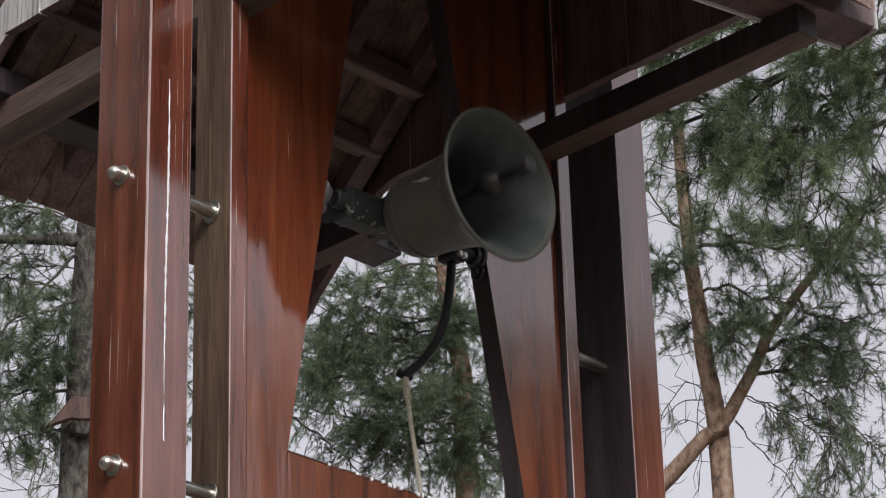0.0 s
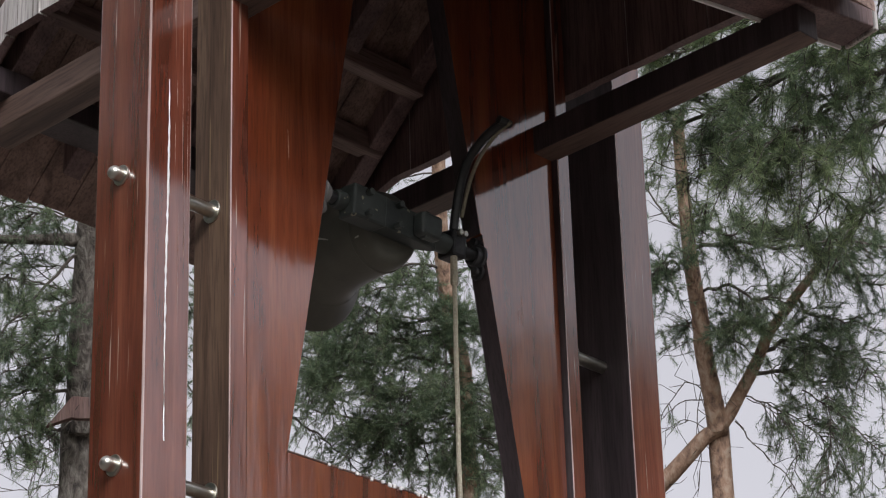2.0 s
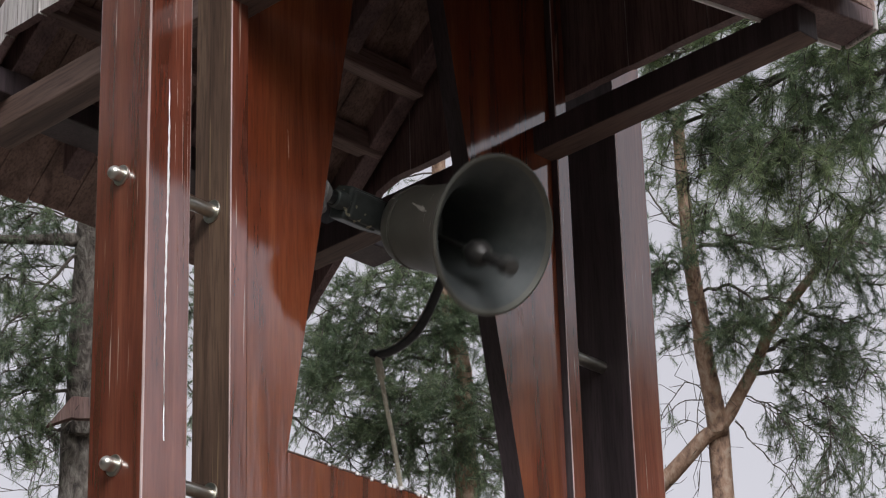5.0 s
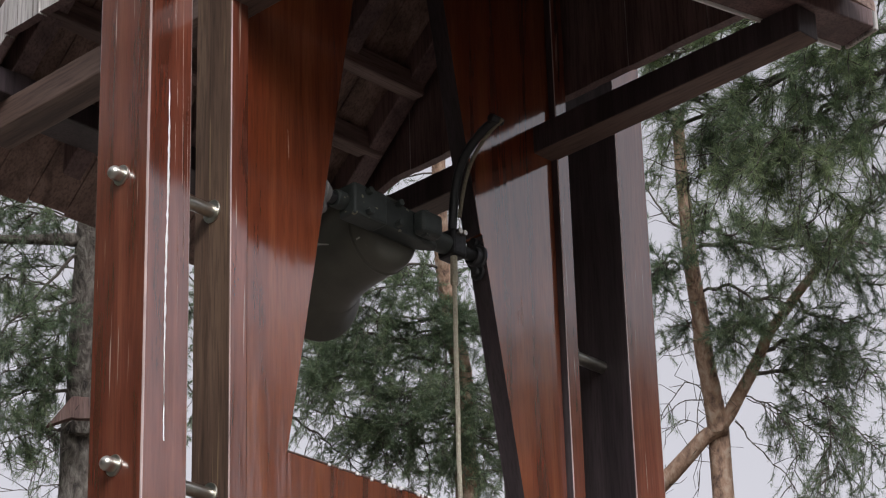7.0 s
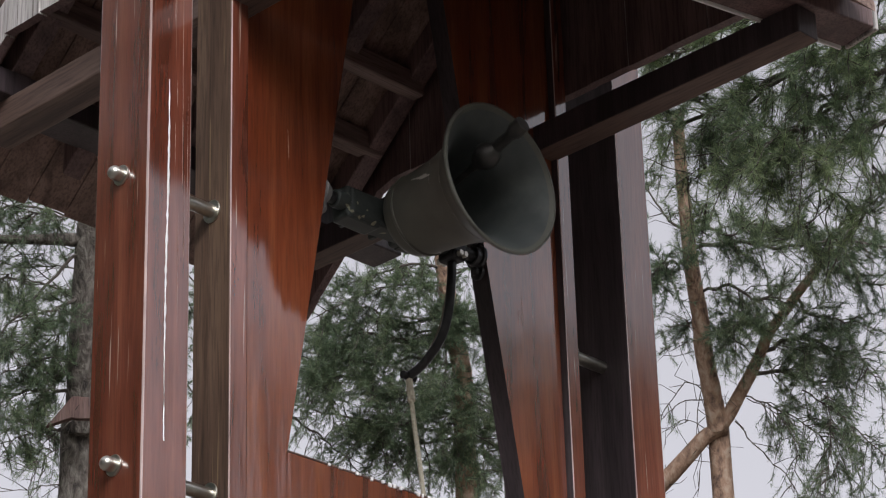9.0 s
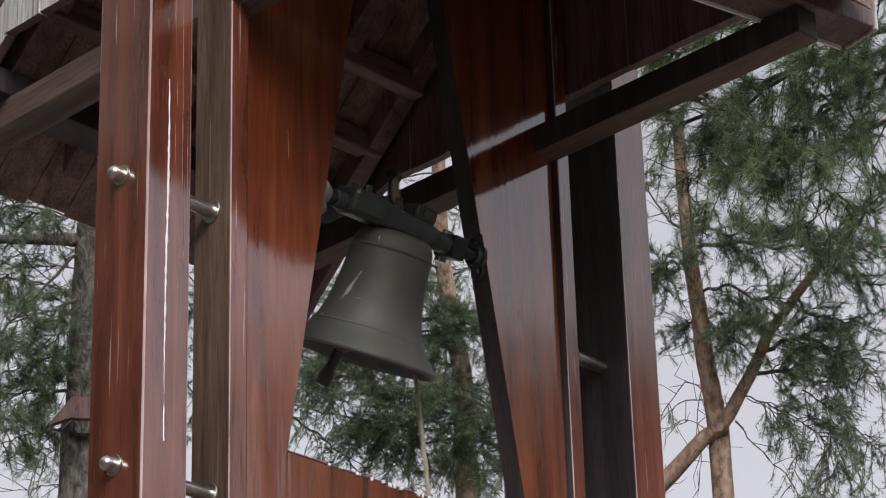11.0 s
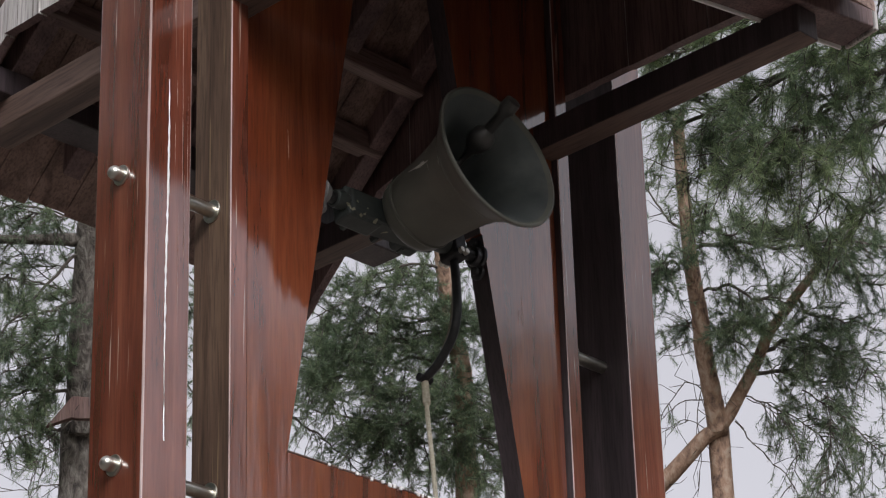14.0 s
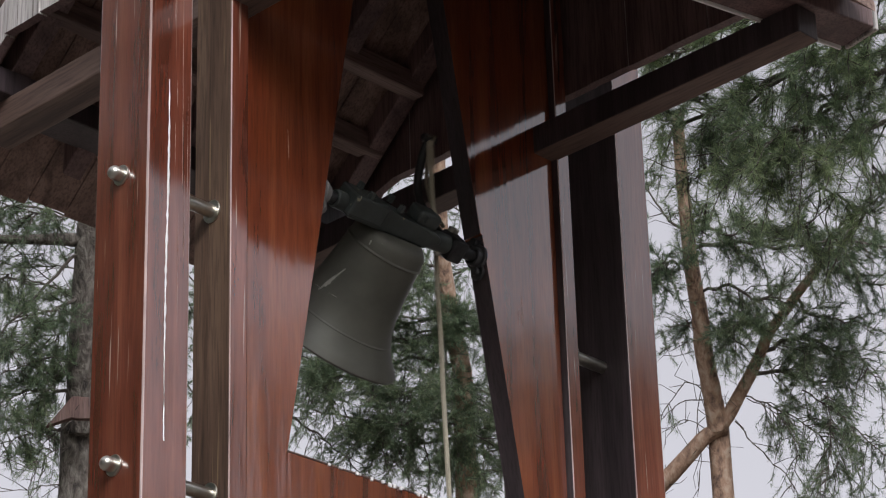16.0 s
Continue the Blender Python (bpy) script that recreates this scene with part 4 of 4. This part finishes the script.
bough(far_centre_pine, [(13.36, 11.28, 9.86), (12.89, 11.81, 10.09), (12.47, 12.32, 10.23), (12.08, 12.74, 10.41)], 0.014, (14, 0.35, 0.5, 6))
bough(far_centre_pine, [(12.69, 10.59, 11.99), (12.45, 10.92, 11.98), (12.18, 11.25, 12.01), (11.97, 11.64, 11.87)], 0.012, (14, 0.3, 0.4, 6))
bough(far_centre_pine, [(12.84, 10.74, 11.57), (12.6, 10.94, 11.67), (12.43, 11.1, 11.72), (12.24, 11.39, 11.61)], 0.012, (9, 0.25, 0.4, 6))
bough(far_centre_pine, [(13.4, 11.33, 9.68), (13.22, 11.56, 9.75), (13.04, 11.84, 9.74), (12.86, 12.06, 9.8)], 0.014, (12, 0.35, 0.5, 6))
crown(far_centre_pine)
far_left_pine = pine((8.94, 12.81, 0), [(8.94, 12.81, -0.2), (8.94, 12.81, 5.41), (8.94, 12.81, 9.01), (8.81, 12.66, 9.52), (8.66, 12.48, 10.06), (8.52, 12.32, 10.52), (8.35, 12.12, 11.05)],
     (0.12, 0.05), "slim distant pine with thin greyish crown", 23, M_BARK, M_NEEDLE, 0.055, 0.0022, 26)
bough(far_left_pine, [(8.49, 12.3, 10.6), (8.58, 12.05, 10.77), (8.81, 11.8, 10.76), (9.05, 11.62, 10.64)], 0.014, (22, 0.32, 0.4, 7))
bough(far_left_pine, [(8.61, 12.43, 10.22), (8.81, 12.32, 10.38), (9.11, 12.23, 10.4), (9.51, 12.11, 10.29)], 0.014, (22, 0.32, 0.4, 7))
bough(far_left_pine, [(8.74, 12.59, 9.75), (8.97, 12.43, 9.95), (9.28, 12.34, 9.88), (9.6, 12.2, 9.88)], 0.014, (22, 0.32, 0.4, 7))
bough(far_left_pine, [(8.85, 12.71, 9.37), (9.11, 12.57, 9.4), (9.43, 12.43, 9.35), (9.7, 12.3, 9.33)], 0.014, (22, 0.32, 0.4, 7))
bough(far_left_pine, [(9.14, 11.74, 10.71), (9.51, 11.52, 10.56), (9.96, 11.42, 10.1), (10.14, 11.57, 9.56)], 0.01, (16, 0.25, 0.4, 7))
bough(far_left_pine, [(9.46, 12.03, 9.78), (9.8, 11.84, 9.82), (10.22, 11.71, 9.62), (10.44, 11.91, 9.09)], 0.01, (16, 0.25, 0.4, 7))
bough(far_left_pine, [(9.35, 11.9, 10.17), (9.63, 11.59, 10.44), (9.96, 11.42, 10.39), (10.13, 11.58, 10.02)], 0.01, (14, 0.25, 0.4, 7))
crown(far_left_pine)


# sawn board clasping the grey trunk
bm = prism([(4.36, 6.03), (4.47, 6.17), (4.49, 6.17), (4.545, 6.165), (4.555, 6.065), (4.50, 6.065), (4.47, 6.075)], "x", 0, 0.03, 0.003)
for v in bm.verts:
    y_, d_, z_ = v.co.y, v.co.x, v.co.z
    v.co = Vector((4.51 + (y_ - 4.495) * 0.72 - 0.065 - d_ * 0.7, 5.86 - (y_ - 4.495) * 0.69 - 0.065 - d_ * 0.7, z_))
stub = part("nailed_board", bm, M_STUB, left_pine["thing"], "reddish sawn board nailed to the trunk")
stub.matrix_parent_inverse = Matrix.Translation(-left_pine["thing"].location)


# added unseen pines close the clearing's other sides; heights shape light and reflections
def unseen_pine(seed):
    rng = np.random.RandomState(seed)
    t = thing("unseen_pine", (0, 0, 0), "unseen tall green pine added at the clearing's edge", "tree", "pines at the clearing's edge")
    line = [(0.1 * noise.noise(Vector((seed, 0.3, z))), 0.1 * noise.noise(Vector((seed, 5.3, z))), z - 0.2) for z in np.linspace(0, 9.6, 14).tolist()]
    part("trunk", tube(line, [0.17 - 0.011 * i for i in range(14)], steps=9), M_BARK, t, "", True)
    cs, ds, sticks = [], [], []
    for i in range(76):
        z = rng.uniform(2.2, 9.5)
        az, reach = rng.uniform(0, 6.283), (1.9 * (1 - ((z - 4.5) / 6.2) ** 2) + 0.2) * rng.uniform(0.6, 1.1)
        a = np.array([0, 0, z - 0.4])
        e = np.array([math.cos(az) * reach, math.sin(az) * reach, z])
        sticks.append((a, e, 0.03))
        for _ in range(22):
            c = a + (e - a) * rng.uniform(0.35, 1.05) + rng.normal(size=3) * 0.22
            cs.append(c)
            d = e - a + rng.normal(size=3) * 0.6
            ds.append(d / np.linalg.norm(d))
    v, f = twig_mesh(sticks, 0.02)
    tagged(mesh_from("bough_work", v, f, M_BARK, t), kind="stuff")
    v, f = needles(rng, np.array(cs), np.array(ds), 16, 0.18, 0.011)
    tagged(mesh_from("crown", v, f, M_NEEDLE, t), kind="stuff")
    return t


first = unseen_pine(31)
first.location = (-6.5, 8.0, 0)
rng = random.Random(8)
for i, deg in enumerate([*range(72, 380, 7), 313.5, 320.5, 327.5]):
    a = radians(deg + rng.uniform(-2, 2))
    mirrored = abs((deg - 312 + 180) % 360 - 180) < 40
    r = rng.uniform(14, 17) if mirrored else rng.uniform(9.5, 11.5) + 2.5 * (i % 2)
    # heights leave a gap for the sun and cut off the mirrored sky
    if abs(deg - 236) < 32:
        s = rng.uniform(0.6, 0.7)
    elif mirrored:
        s = (3.4 + r * (0.29 if deg < 308 else 0.34 if deg < 312 else 0.425)) / 9.8
    else:
        s = rng.uniform(1.16, 1.3) if 100 < deg < 172 else rng.uniform(0.92, 1.08)
    o = copy_thing(first, pose(r * math.cos(a), r * math.sin(a), 0, 0, 0, rng.uniform(0, 360)))
    o.scale = (s, s, s)


# ---- how things move ----
TURN_AT = [-0.489, 0.153, 0.785, 1.425, 2.063, 2.678, 3.304, 3.925, 4.555, 5.191, 5.826, 6.466, 7.065, 7.673, 8.277, 8.898, 9.518, 10.133, 10.748, 11.364, 11.988, 12.625, 13.262, 13.901, 14.545, 15.165, 15.8, 16.424]
TURN_TO = [95.4, -107.8, 100.6, -111.6, 96.0, -105.0, 95.5, -112.7, 98.0, -105.0, 96.6, -101.9, 91.2, -101.3, 92.3, -101.9, 96.1, -105.0, 96.9, -109.2, 99.6, -110.5, 97.5, -111.0, 95.4, -106.7, 92.3, -105.5]
NUDGE = [(0.0, -4.6), (0.5, -3.7), (1.0, -6.3), (1.7, -5.0), (2.0, 3.7), (2.4, -5.1), (2.5, 3.3), (2.9, -4.9), (3.0, 7.1), (3.1, -9.0), (3.5, 4.0), (3.6, -6.8), (4.0, 4.5), (4.1, -7.2), (6.5, 3.7), (6.8, -6.8), (7.0, 3.6), (7.2, -5.7), (7.4, 5.4), (7.5, -3.0), (7.8, -5.2), (8.0, 8.6), (8.2, -5.6), (8.4, 4.7), (8.5, -3.5), (8.6, 6.7), (11.5, 3.0), (11.6, -4.9), (11.7, 7.4), (12.3, -5.0), (12.8, -4.8), (13.0, -4.4), (13.5, -6.0), (14.5, 5.3), (14.8, 7.8), (14.9, -8.5), (15.0, 3.5), (15.5, 8.5), (15.6, -6.3)]


def swing_shape(n=2000):
    """Half a swing of a heavy pendulum through about 100 degrees each way, from 1 to -1 over a time of 1."""
    a, w, out, dt = radians(100), 0.0, [1.0], 0.002
    while not (w > 0 and len(out) > 100):
        w -= math.sin(a) * dt
        a += w * dt
        out.append(a / radians(100))
    return np.linspace(0, 1, len(out)), np.array(out)


SHAPE = swing_shape()


def bell_angle(t):
    i = int(np.clip(np.searchsorted(TURN_AT, t) - 1, 0, len(TURN_AT) - 2))
    s = np.interp((t - TURN_AT[i]) / (TURN_AT[i + 1] - TURN_AT[i]), *SHAPE)
    a, b = TURN_TO[i], TURN_TO[i + 1]
    extra = sum(d * max(0.0, 1 - abs(t - q) / 0.1) for q, d in NUDGE)
    return float((a + b) / 2 + (a - b) / 2 * s + extra)


def clapper_angle(t):
    """The clapper rests on one lip of the bell and is thrown to the other on each swing."""
    i = int(np.clip(np.searchsorted(TURN_AT, t) - 1, 0, len(TURN_AT) - 2))
    u = (t - TURN_AT[i]) / (TURN_AT[i + 1] - TURN_AT[i])
    out = TURN_TO[i] < 0
    k = min(1.0, max(0.0, (u - 0.40) / 0.16 if out else (u - 0.64) / 0.22))
    k = k * k * (3 - 2 * k)
    return (-17 + 34 * k) if out else (17 - 34 * k)


def rope_top(t):
    a = radians(bell_angle(t) + 29)
    p = Vector((0.791, AY + 0.25 * math.cos(a), AZ + 0.25 * math.sin(a)))
    k = min(1.0, max(0.0, (math.degrees(a) - 75) / 30))
    k = k * k * (3 - 2 * k)
    return p.lerp(Vector((0.782, AY - 0.012, AZ - 0.03)), k)


def motions():
    steps = [i / 20 for i in range(321)]
    walk(bell, [(t, pose(AX, AY, AZ, bell_angle(t))) for t in steps])
    walk(clapper, [(t, pose(0, 0, -0.034, clapper_angle(t))) for t in steps])
    foot = Vector((0.777, 0.068, 2.55))
    rows = []
    for t in steps:
        p = rope_top(t)
        rows.append((t, Matrix.Translation(p) @ (foot - p).to_track_quat("-Z", "Y").to_matrix().to_4x4()))
    walk(rope, rows)


motions()
